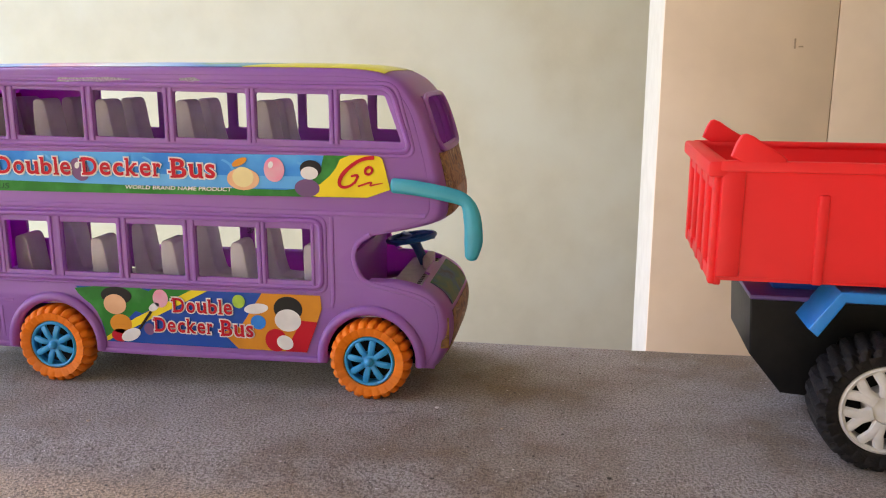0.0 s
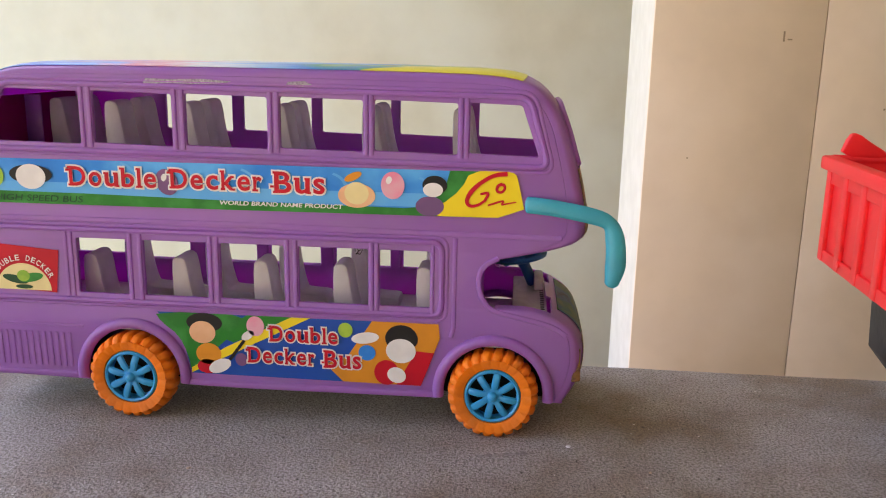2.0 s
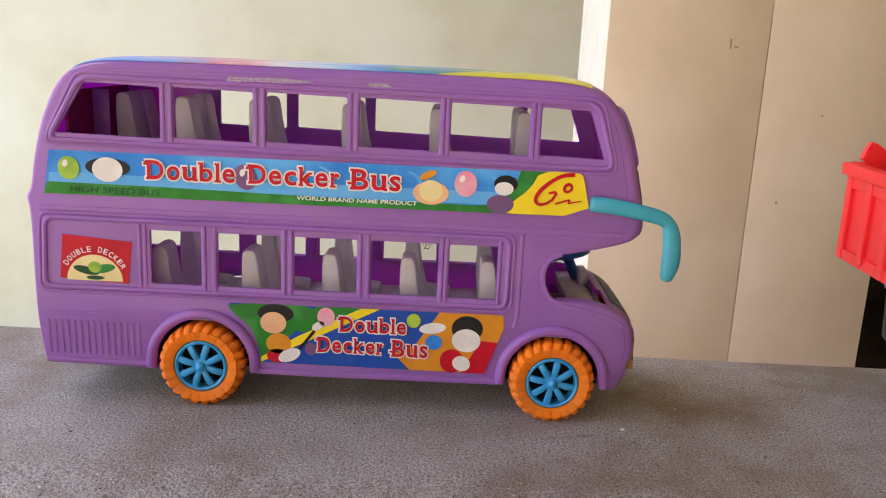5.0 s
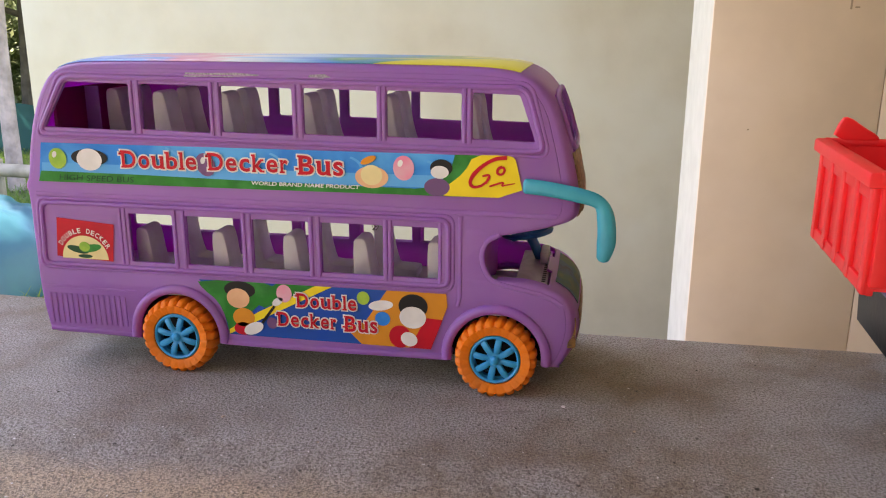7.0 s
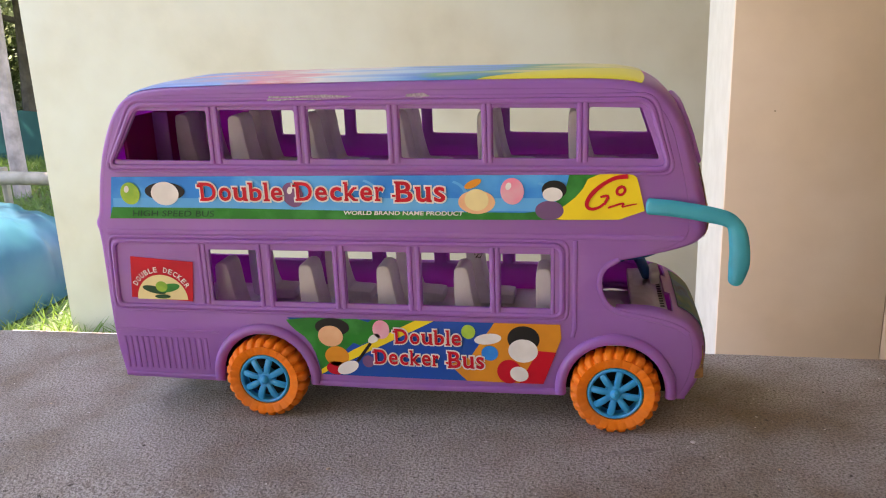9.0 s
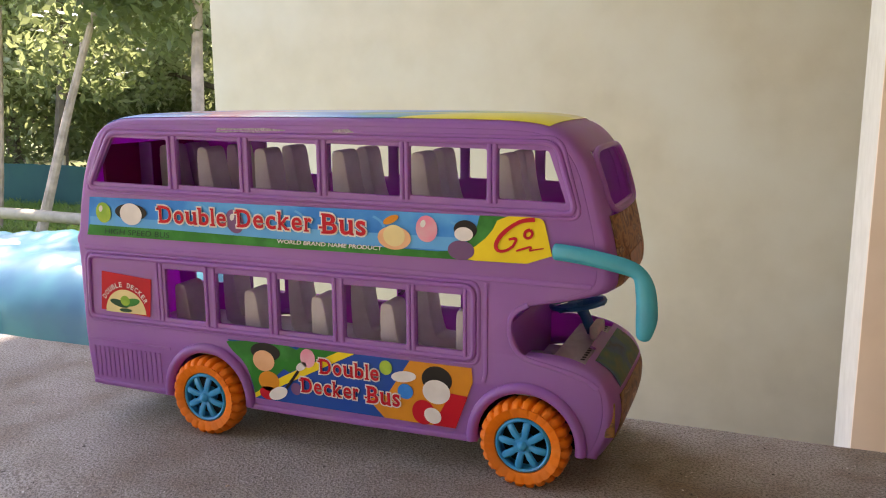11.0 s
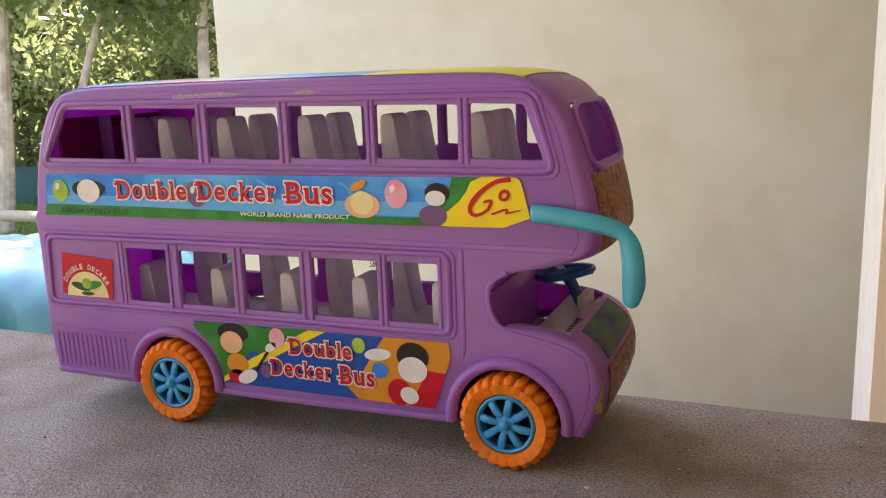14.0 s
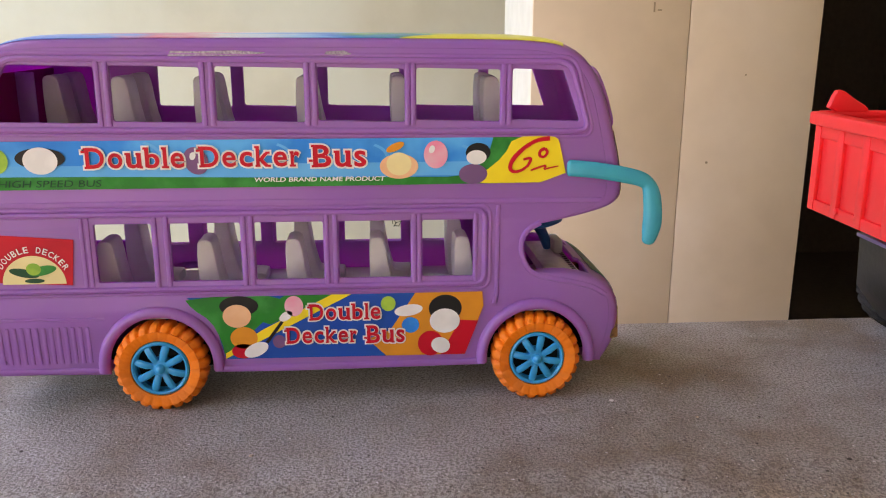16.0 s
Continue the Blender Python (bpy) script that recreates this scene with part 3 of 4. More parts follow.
LOW_EDGES = [(-0.2765, -0.2535), (-0.2460, -0.2172), (-0.2113, -0.1828), (-0.1763, -0.1458), (-0.1408, -0.1190)]


def rounded(ring, r=0.0018, n=4):
    """A polygon with its corners rounded."""
    out = []
    m = len(ring)
    for i in range(m):
        p, a, b = (Vector(ring[i]), Vector(ring[i - 1]), Vector(ring[(i + 1) % m]))
        p0, p1 = p + (a - p).normalized() * r, p + (b - p).normalized() * r
        for k in range(n + 1):
            t = k / n
            out.append(tuple(p0 * (1 - t) ** 2 + p * 2 * t * (1 - t) + p1 * t * t))
    return out


UP_HOLES, LOW_HOLES = [], []
for i, (a, b) in enumerate(UP_EDGES):
    UP_HOLES.append(rounded([(a - (0.0135 if i == 0 else 0), 0.1240), (b + (0.0075 if i == 5 else 0), 0.1232), (b, 0.1455 - 0.0003 * i), (a, 0.1462 - 0.0003 * i)], 0.0012))
for a, b in LOW_EDGES:
    LOW_HOLES.append(rounded([(a, 0.0568), (b, 0.0566), (b, 0.0818), (a, 0.0818)], 0.0009))


def tyre_mesh(r, r_in, width, lugs, depth, skew):
    """A tyre whose outer face is at y = 0 and whose tread is cut into lugs."""
    prof = [(r_in, 0.0022), (r_in + 0.0004, 0.0006), (r_in + 0.0016, 0.0), ((r + r_in) / 2 + 0.001, -0.0006), (r - 0.0030, 0.0), (r - 0.0012, 0.0010), (r - 0.0003, 0.0022), (r, width * 0.35), (r, width * 0.65),
            (r - 0.0003, width - 0.0022), (r - 0.0014, width - 0.0008), (r - 0.004, width), (r_in, width)]
    per, m = 8, len(prof)

    def groove(i, k):
        return max(0.0, 1 - abs(((k + skew * i) % per) / per - 0.2) / 0.22)

    def cut(i, k):
        return 0 if i < 4 or i > 10 else -depth * groove(i, k) * (0.7 if i in (4, 10) else 1.0) + depth * 0.25 * (1 - groove(i, k))
    bm = lathe(prof, lugs * per, cut)
    for v in bm.verts:
        k, i = divmod(v.index, m)
        if 3 <= i <= 5:
            v.co.y += depth * groove(i, k) * (0.55 if i == 3 else 0.9)
    return bm


def spoke_mesh(r0, r1, w, y):
    return sweep([(r0, y, 0), (r0 * 0.6 + r1 * 0.4, y - 0.0008, 0), (r0 * 0.2 + r1 * 0.8, y - 0.0004, 0), (r1, y + 0.0006, 0)], [w * 0.75, w, w, w * 0.8], 8, 0.7)


def build_bus():
    bus = thing("toy_bus", "purple plastic toy double decker bus with colourful stickers", "toy bus")
    near = part("side_panel", plate(OUTLINE, UP_HOLES + LOW_HOLES, YN - 0.0008, YN + 0.0014), PURPLE, bus)
    far_y = 2 * YC - YN
    part("side_panel", plate(OUTLINE, UP_HOLES[1:] + [[(x - 0.002, z if z > 0.07 else z - 0.0025) for x, z in h] for h in LOW_HOLES] + [rounded([(-0.3180, 0.0568), (-0.2870, 0.0566), (-0.2870, 0.0818), (-0.3180, 0.0818)], 0.0012)], far_y - 0.0014, far_y + 0.0008), PURPLE, bus)

    def front_window(p):
        return not (p.x > -0.080 and 0.1195 < p.z < 0.1435 and abs(p.y - YC) < 0.0285)
    part("shell", skin(UPPER_S, YC, W, 3.6, 34, keep=front_window), PURPLE, bus)
    part("hood", skin(HOOD_S, YC, W, 3.6, 24, keep=lambda p: p.x > -0.0672 or p.z < 0.04 or abs(p.y - YC) > 0.0345), PURPLE, bus)
    # printed sheets on the shell
    roof = [s for s in UPPER_S if s[1] > 0.1490 and -0.309 < s[0] < -0.086]
    part("roof_sticker", skin(roof, YC, W, 3.6, 34, 0.0004, lambda p: abs(p.y - YC) < 0.0366, 0.0002), ROOFPRINT, bus, "glossy roof sticker in blue, red and white")
    part("front_sticker", skin([s for s in UPPER_S if s[0] > -0.075 and 0.089 < s[1] < 0.1205], YC, W, 3.6, 34, 0.0004, lambda p: abs(p.y - YC) < 0.0325, 0.0002), FRONTPRINT, bus, "creased brown printed sticker on the upper front")
    part("hood_sticker", skin([s for s in HOOD_S if s[0] > -0.068 and s[1] > 0.043], YC, W, 3.6, 24, 0.0004, lambda p: abs(p.y - YC) < 0.0250, 0.0002), HOODPRINT, bus, "dark blue and green sticker on the hood")
    part("grille_sticker", skin([s for s in HOOD_S if s[0] > -0.064 and s[1] < 0.0435], YC, W, 3.6, 24, 0.0004, lambda p: abs(p.y - YC) < 0.0290 and p.z > 0.021, 0.0002), FRONTPRINT, bus, "brown printed grille sticker")
    band = [q for q in UPPER_S if q[0] > -0.075 and 0.1035 < q[1] < 0.1085]
    part("front_band", skin(band, YC, W, 3.6, 34, 0.0016, lambda p: abs(p.y - YC) < 0.0330, 0.0014), FRONTPRINT, bus, "raised brown printed band across the upper front")
    pane_rows = [q for q in UPPER_S if q[0] > -0.075 and 0.0915 < q[1] < 0.1030]
    for k in range(5):
        yk = YC - 0.0225 + 0.01125 * k
        part("printed_pane", skin(pane_rows, YC, W, 3.6, 68, 0.0007, lambda p: abs(p.y - yk) < 0.0040, 0.0002), RUST, bus, "rust brown printed pane")
    # rim round the front window
    ring = []
    for a in range(28):
        t = 2 * math.pi * a / 28
        v, h = math.copysign(abs(math.sin(t)) ** 0.45, math.sin(t)), math.copysign(abs(math.cos(t)) ** 0.45, math.cos(t))
        z = 0.1315 + 0.0128 * h
        t4 = (1 - (abs(v * 0.030) / (W / 2)) ** 3.6) ** (1 / 3.6)
        xe, xm = np.interp(z, [0.111, 0.125, 0.136, 0.1455], [-0.0635, -0.067, -0.070, -0.0745]), np.interp(z, [0.109, 0.123, 0.135, 0.146], [-0.0547, -0.0585, -0.0622, -0.0672])
        ring.append((xe + (xm - xe) * t4 + 0.0002, YC + 0.030 * v, z))
    part("window_frame", sweep(ring, 0.0013, 8, closed=True, side_axis=(1, 0, 0)), PURPLE, bus)
    # floors and partition
    for z, x1 in ((0.1125, -0.066), (0.0405, -0.068)):
        part("deck", box((-0.324, YN + 0.0016, z - 0.0012), (x1, far_y - 0.0016, z), 0.0003), SEAT if z < 0.1 else PURPLE, bus)
    # added sheet: the dimness inside the rear end, put in as dark plum
    part("rear_lining", box((-0.3140, YN + 0.0030, 0.113), (-0.3122, far_y - 0.0020, 0.1420), 0.0004), REARDIM, bus, "dark plum sheet added for the dim rear end")
    part("partition", box((-0.3118, 0.4010, 0.1135), (-0.3040, 0.4020, 0.1420), 0.0003), PURPLE, bus, "thin magenta-purple partition by the rear window")
    part("bulkhead", box((-0.1005, YN + 0.0016, 0.041), (-0.0985, far_y - 0.0016, 0.0700), 0.0004), PURPLE, bus)
    part("underbody", box((-0.320, YN + 0.0125, 0.013), (-0.064, far_y - 0.0125, 0.0200), 0.001), BLACK, bus)
    for x0, x1 in ((-0.3255, -0.2765), (-0.2310, -0.1132), (-0.0675, -0.0600)):
        part("underbody", box((x0, YN + 0.0016, 0.0150), (x1, far_y - 0.0016, 0.0172), 0.0004), PURPLE, bus)
    for s, y in ((1, YN - 0.0008), (-1, far_y + 0.0008)):
        # raised frames round the two window rows
        up = rounded([(-0.3205, 0.1208), (-0.0705, 0.1190), (-0.0795, 0.1475), (-0.3045, 0.1488)], 0.0055, 6)
        low = rounded([(-0.3255, 0.0535), (-0.1140, 0.0535), (-0.1140, 0.0858), (-0.3240, 0.0858)], 0.0045, 6)
        for ring2 in (up, low):
            part("window_frame", sweep([(p[0], y, p[1]) for p in ring2], 0.0013, 8, 1.0, True), PURPLE, bus)
            cx, cz = sum(p[0] for p in ring2) / len(ring2), sum(p[1] for p in ring2) / len(ring2)
            hx, hz = max(abs(p[0] - cx) for p in ring2), max(abs(p[1] - cz) for p in ring2)
            outer = [(cx + (p[0] - cx) * (1 + 0.0023 / hx), cz + (p[1] - cz) * (1 + 0.0021 / hz)) for p in ring2]
            part("window_frame", sweep([(p[0], y + 0.0002 * s, p[1]) for p in outer], 0.0009, 8, 0.9, True), PURPLE, bus)
        # a rib on each side of every window post
        for (a0, b0), (a1, b1) in zip(UP_EDGES, UP_EDGES[1:]):
            for x in (b0 + 0.0013, a1 - 0.0013):
                part("post", sweep([(x, y, 0.1220), (x, y, 0.1475)], 0.0011, 8, 0.8), PURPLE, bus)
        for (a0, b0), (a1, b1) in zip(LOW_EDGES, LOW_EDGES[1:]):
            for x in (b0 + 0.0014, a1 - 0.0014):
                part("post", sweep([(x, y, 0.0545), (x, y, 0.0848)], 0.0011, 8, 0.8), PURPLE, bus)
        part("post", sweep([(-0.1180, y, 0.0545), (-0.1180, y, 0.0848)], 0.0009, 8, 0.8), PURPLE, bus)
        for x in (-0.2790, -0.2815):
            part("post", sweep([(x, y, 0.0550), (x, y, 0.0845)], 0.0009, 8, 0.7), PURPLE, bus)
        # long mouldings
        part("moulding", sweep([(-0.3262, y, 0.0900), (-0.2, y, 0.0905), (-0.064, y, 0.0895)], 0.0012, 8, 0.5), PURPLE, bus)
        part("moulding", sweep([(-0.3085, y + 0.0002 * s, 0.1500), (-0.2, y + 0.0002 * s, 0.1506), (-0.090, y + 0.0002 * s, 0.1494)], 0.0009, 8, 0.5), PURPLE, bus)
        part("moulding", sweep([(-0.1085, y, 0.0880), (-0.1085, y, 0.0480), (-0.1095, y, 0.0440)], 0.0010, 8, 0.6), PURPLE, bus)
        part("moulding", sweep([(-0.2290, y, 0.0170), (-0.2, y, 0.0166), (-0.1155, y, 0.0172)], 0.0016, 8, 0.8), PURPLE, bus)
        part("moulding", sweep([(-0.3265, y, 0.0180), (-0.2785, y, 0.0175)], 0.0013, 8, 0.6), PURPLE, bus)
        part("moulding", sweep([(-0.3285, y, 0.0412), (-0.2760, y, 0.0408)], 0.0007, 8, 0.6), PURPLE, bus)
        part("window_frame", sweep([(p[0], y, p[1]) for p in chaikin([(-0.0900, 0.0800), (-0.0965, 0.0765), (-0.0985, 0.0700), (-0.0970, 0.0625), (-0.0925, 0.0565), (-0.0762, 0.0535), (-0.0655, 0.0508), (-0.0600, 0.0470)], times=2)], 0.0012, 8, 0.6), PURPLE, bus)
        # ribbed vent panel
        for i in range(15):
            x = -0.3250 + i * 0.0030
            part("vent_rib", sweep([(x, y, 0.0212), (x - 0.0004, y, 0.0375)], 0.0009, 6, 0.55), PURPLE, bus)
        # flared wheel arches
        for cx in AXLES:
            pts = arch(cx, 0.0193, 0.0242, 0.0168)
            part("wheel_arch", sweep([(p[0], y + 0.0002 * s, p[1]) for p in pts], 0.0025, 12, 1.2), PURPLE, bus)
    # wheels
    tyre = as_mesh(tyre_mesh(WHEEL_R, 0.0122, 0.0125, 24, 0.0013, 0.45), "tyre")
    rim = as_mesh(lathe([(0.0104, 0.0035), (0.0106, 0.0008), (0.0114, 0.0003), (0.0122, 0.0010), (0.0122, 0.006), (0.0104, 0.006)], 48), "rim")
    hub = as_mesh(lathe([(0.0001, -0.0016), (0.0012, -0.0014), (0.0020, -0.0006), (0.0023, 0.0006), (0.0038, 0.0008), (0.0044, 0.0020), (0.0042, 0.006)], 24), "hub")
    spoke = as_mesh(spoke_mesh(0.0026, 0.0112, 0.00165, 0.0016), "spoke")
    back = as_mesh(lathe([(0.0001, 0.0062), (0.0122, 0.0062), (0.0122, 0.0068), (0.0001, 0.0068)], 32), "backing")
    for m, mt in ((tyre, ORANGE), (rim, BLUE), (hub, BLUE), (spoke, BLUE), (back, BLACK)):
        m.materials.append(mt)
    random.seed(3)
    for cx in AXLES:
        for far in (0, 1):
            wheel = part("wheel", hub, None, bus, "turquoise spoked wheel with orange tyre")
            wheel.matrix_basis = pose(cx, (far_y + 0.0055) if far else YN - 0.0058, WHEEL_R - 0.0002, 0, random.uniform(0, 45), 180 if far else 0)
            part("tyre", tyre, None, wheel, "orange knobbly tyre")
            part("rim", rim, None, wheel)
            part("backing", back, None, wheel)
            for i in range(8):
                part("spoke", spoke, None, wheel).matrix_basis = pose(0, 0, 0, 0, 45 * i, 0)
    # axles
    for cx in AXLES:
        part("axle", sweep([(cx, YN, WHEEL_R), (cx, far_y, WHEEL_R)], 0.0014, 8, 1.0, side_axis=(1, 0, 0)), BLACK, bus)
    # seats
    h = 0.0335
    prof = chaikin([(0.0012, 0), (0.0, h * 0.5), (0.0, h * 0.93), (0.0012, h), (0.0058, h), (0.0072, h * 0.88), (0.0086, h * 0.55), (0.0112, h * 0.24), (0.0125, h * 0.21), (0.0232, h * 0.20), (0.0240, h * 0.15), (0.0236, 0)], True, 1)
    seat = plate([tuple(p) for p in prof], [], 0.0, 0.0150, 0.0007)
    seat.materials.append(SEAT)
    upper_rows, lower_rows = [-0.1125, -0.1530, -0.1940, -0.2373, -0.2715], [-0.1262, -0.1636, -0.2000, -0.2378, -0.2797]
    for x, y, z in ([(x, y, 0.1070) for x in upper_rows for y in (0.3965, 0.4215)] + [(-0.3030, 0.4060, 0.1070), (-0.3030, 0.4260, 0.1070)]
                    + [(x, y, 0.0385) for x in lower_rows for y in (0.3830, 0.4235)]):
        part("seat", seat, None, bus, "grey-white moulded seat").matrix_basis = pose(x, y, z)
    # steering wheel, dashboard
    st = part("steering_wheel", sweep([(0.0125 * math.cos(a), 0.0125 * math.sin(a), 0) for a in (2 * math.pi * i / 32 for i in range(32))], 0.0014, 8, closed=True, side_axis=(0, 0, 1)), WHEELBLUE, bus)
    st.matrix_basis = pose(-0.0812, 0.4300, 0.0680, 0, -9, 0)
    for i in range(3):
        a = 2 * math.pi * i / 3
        part("wheel_spoke", sweep([(0, 0, -0.0006), (0.0125 * math.cos(a), 0.0125 * math.sin(a), 0)], 0.0022, 8), WHEELBLUE, st)
    part("column", sweep([(0, 0, 0.0005), (0.0025, 0, -0.0060), (0.005, 0, -0.0150)], [0.0034, 0.0026, 0.0026], 12), WHEELBLUE, st)
    dash = part("dashboard", box((-0.0835, YN + 0.0120, 0.0480), (-0.0678, far_y - 0.003, 0.0535), 0.0008), DASHPRINT, bus, "pale grey dashboard sticker with dark marks")
    for i in range(17):
        y = YN + 0.0150 + i * 0.0034
        part("mark", box((-0.0708, y, 0.0535), (-0.0690, y + 0.0014, 0.0537)), PRINTBLACK, dash)
    part("dash_block", box((-0.0735, YC + 0.008, 0.0533), (-0.0690, YC + 0.024, 0.0600), 0.0012), SEAT, bus)
    part("driver_seat", box((-0.0975, YN + 0.012, 0.0420), (-0.0870, YN + 0.034, 0.0500), 0.0010), SEAT, bus, "grey-white driver bench")
    # side arm that hooks down in front
    arm = [(-0.0797, YN - 0.0016, 0.1036), (-0.0740, YN - 0.0026, 0.1034), (-0.0660, YN - 0.0030, 0.1026), (-0.0530, YN - 0.0030, 0.1003), (-0.0462, YN - 0.0028, 0.0984), (-0.0432, YN - 0.0024, 0.0950), (-0.0417, YN - 0.0022, 0.0880), (-0.0412, YN - 0.0020, 0.0800), (-0.0420, YN - 0.0018, 0.0735), (-0.0430, YN - 0.0018, 0.0698)]
    part("mirror_arm", sweep([tuple(p) for p in chaikin(arm, times=2)], [float(r) for r in np.interp(np.linspace(0, 1, len(chaikin(arm, times=2))), [0, 0.04, 0.35, 0.50, 0.62, 0.78, 0.93, 1], [0.0018, 0.0035, 0.0034, 0.0030, 0.0040, 0.0043, 0.0028, 0.0010])], 12, 0.5), CYAN, bus, "turquoise plastic arm hooked down ahead of the front")
    # head lamps
    for y in (YN + 0.0022, far_y - 0.0022):
        lamp = part("headlight", box((-0.0022, -0.0022, -0.0075), (0.0006, 0.0022, 0.0075), 0.0008), FRONTPRINT, bus, "narrow brown headlight sticker")
        lamp.matrix_basis = pose(-0.0550, y - 0.0012 if y < YC else y + 0.0012, 0.0335, 0, -5, -68 if y < YC else 68)
    # scuffed plastic near the roof edge
    part("scuff", flat([(x, z - 0.0012) for x, z in [(-0.2415, 0.1502), (-0.2300, 0.1510), (-0.2200, 0.1508), (-0.2060, 0.1513), (-0.2030, 0.1522), (-0.2150, 0.1530), (-0.2290, 0.1526), (-0.2400, 0.1528)]], YN - 0.00135), SCUFF, bus, "whitish scuff mark")
    part("scuff", flat([(x, z - 0.0012) for x, z in [(-0.1800, 0.1512), (-0.1730, 0.1508), (-0.1690, 0.1516), (-0.1720, 0.1530), (-0.1790, 0.1526)]], YN - 0.00135), SCUFF, bus, "whitish scuff mark")
    build_stickers(bus)
    # bit of bent wire caught on a seat
    random.seed(8)
    part("wire", sweep([(-0.1535 + 0.004 * random.random(), YN + 0.006 + 0.004 * random.random(), 0.0765 + 0.005 * random.random()) for _ in range(9)], 0.0002, 5), WIRE, bus, "bit of dark wire")
    return bus


def build_stickers(bus):
    y = YN - 0.0012

    def lay(parent, name, mat, pts, level, label=""):
        return part(name, flat(pts, y - 0.0001 * level), mat, parent, label, smooth=False)

    # long banner
    ban = lay(bus, "banner_sticker", SKYBLUE, [(-0.3200, 0.1162), (-0.2, 0.1166), (-0.1000, 0.1168), (-0.1000, 0.0975), (-0.2, 0.0970), (-0.3232, 0.0968)], 0, "blue banner sticker with red lettering")
    lay(ban, "haze", PALEBLUE, [(-0.3205, 0.1062), (-0.1200, 0.1068), (-0.1200, 0.1010), (-0.3210, 0.1010)], 1)
    lay(ban, "green_band", GREEN, [(-0.3214, 0.1020), (-0.27, 0.1018), (-0.2, 0.1008), (-0.1300, 0.1004), (-0.1230, 0.1012), (-0.1180, 0.1040), (-0.1130, 0.1100), (-0.1112, 0.1168), (-0.0950, 0.1168), (-0.0950, 0.0975), (-0.2, 0.0969), (-0.3234, 0.0966)], 2)
    lay(ban, "yellow_end", YELLOW, chaikin([(-0.1026, 0.1170), (-0.0880, 0.1172), (-0.0840, 0.1165), (-0.0828, 0.1130), (-0.0792, 0.0977), (-0.1255, 0.0974), (-0.1150, 0.1020), (-0.1065, 0.1090)], True, 1), 3)
    for text, x0, x1, z0, z1 in (("Double", -0.2765, -0.2375, 0.1052, 0.1137), ("Decker", -0.2312, -0.1912, 0.1054, 0.1139), ("Bus", -0.1858, -0.1640, 0.1050, 0.1142)):
        part("lettering_edge", slab_word(text, x0, x1, z0, z1, y - 0.0006, 0.0007), PRINTWHITE, ban, smooth=False)
        part("lettering", slab_word(text, x0, x1, z0, z1, y - 0.0008), PRINTRED, ban, smooth=False)
    part("lettering", letters("WORLD BRAND NAME PRODUCT", -0.2099, -0.1562, 0.0991, 0.1010, y - 0.0007, 0.02, 0.12), PRINTWHITE, ban, smooth=False)
    part("lettering", letters("HIGH SPEED BUS", -0.3115, -0.2710, 0.0978, 0.1006, y - 0.0007, 0.0, 0.15), DARKGREEN, ban, smooth=False)
    dz = 0.0034
    for path, radii in (([(-0.0874, 0.1128), (-0.0930, 0.1122), (-0.0985, 0.1088), (-0.1028, 0.1045), (-0.1044, 0.1004), (-0.1024, 0.0986), (-0.0990, 0.0994), (-0.0968, 0.1012)], [0.0008, 0.0011, 0.0009, 0.0011, 0.0009, 0.0007, 0.0006, 0.0006]),
                        ([(-0.0984, 0.1040), (-0.0946, 0.1050), (-0.0968, 0.1008)], [0.0004, 0.0007, 0.0006]),
                        ([(-0.0893, 0.1086), (-0.0914, 0.1078), (-0.0918, 0.1054), (-0.0896, 0.1048), (-0.0880, 0.1070), (-0.0893, 0.1086)], [0.0005, 0.0008, 0.0007, 0.0006, 0.0007, 0.0005]),
                        ([(-0.0952, 0.0994), (-0.0880, 0.1020), (-0.0900, 0.0996), (-0.0872, 0.1004), (-0.0834, 0.1012)], [0.0003, 0.0005, 0.0004, 0.0003, 0.0001])):
        fine = chaikin([path[0]] + path + [path[-1]], times=2)
        rr = np.interp(np.linspace(0, 1, len(fine)), np.linspace(0, 1, len(radii)), radii)
        part("lettering", sweep([(p[0], y - 0.0007, p[1] + dz) for p in fine], [float(r) for r in rr], 6, 0.12), PRINTRED, ban, smooth=False)
    # plain shapes of the pictures on it
    lay(ban, "balloon", LIME, ellipse(-0.3115, 0.1085, 0.0048, 0.0052), 4)
    lay(ban, "blob", PRINTBLACK, ellipse(-0.2942, 0.1095, 0.0098, 0.0042), 4)
    lay(ban, "blob", PRINTWHITE, ellipse(-0.2942, 0.1085, 0.0068, 0.0055), 5)
    lay(ban, "balloon", PLUM, ellipse(-0.2330, 0.1080, 0.0048, 0.0058, turn=25), 4)
    lay(ban, "balloon", PINK, ellipse(-0.1352, 0.1098, 0.0050, 0.0058), 4)
    lay(ban, "blob", PEACH, ellipse(-0.1505, 0.1050, 0.0080, 0.0052), 4)
    lay(ban, "blob", CREAM, ellipse(-0.1505, 0.1060, 0.0052, 0.0048), 5)
    lay(ban, "blob", PRINTORANGE, ellipse(-0.1520, 0.1130, 0.0040, 0.0016, turn=25), 5)
    lay(ban, "blob", PLUM, ellipse(-0.1195, 0.1015, 0.0060, 0.0042), 4)
    lay(ban, "blob", PRINTBLACK, ellipse(-0.1175, 0.1105, 0.0052, 0.0040), 5)
    lay(ban, "blob", PRINTWHITE, ellipse(-0.1182, 0.1085, 0.0042, 0.0030), 6)
    for cx, cz in ((-0.3130, 0.1105), (-0.2342, 0.1100), (-0.1368, 0.1120)):
        lay(ban, "glint", PRINTWHITE, ellipse(cx, cz, 0.0012, 0.0017, 14, -20), 5)
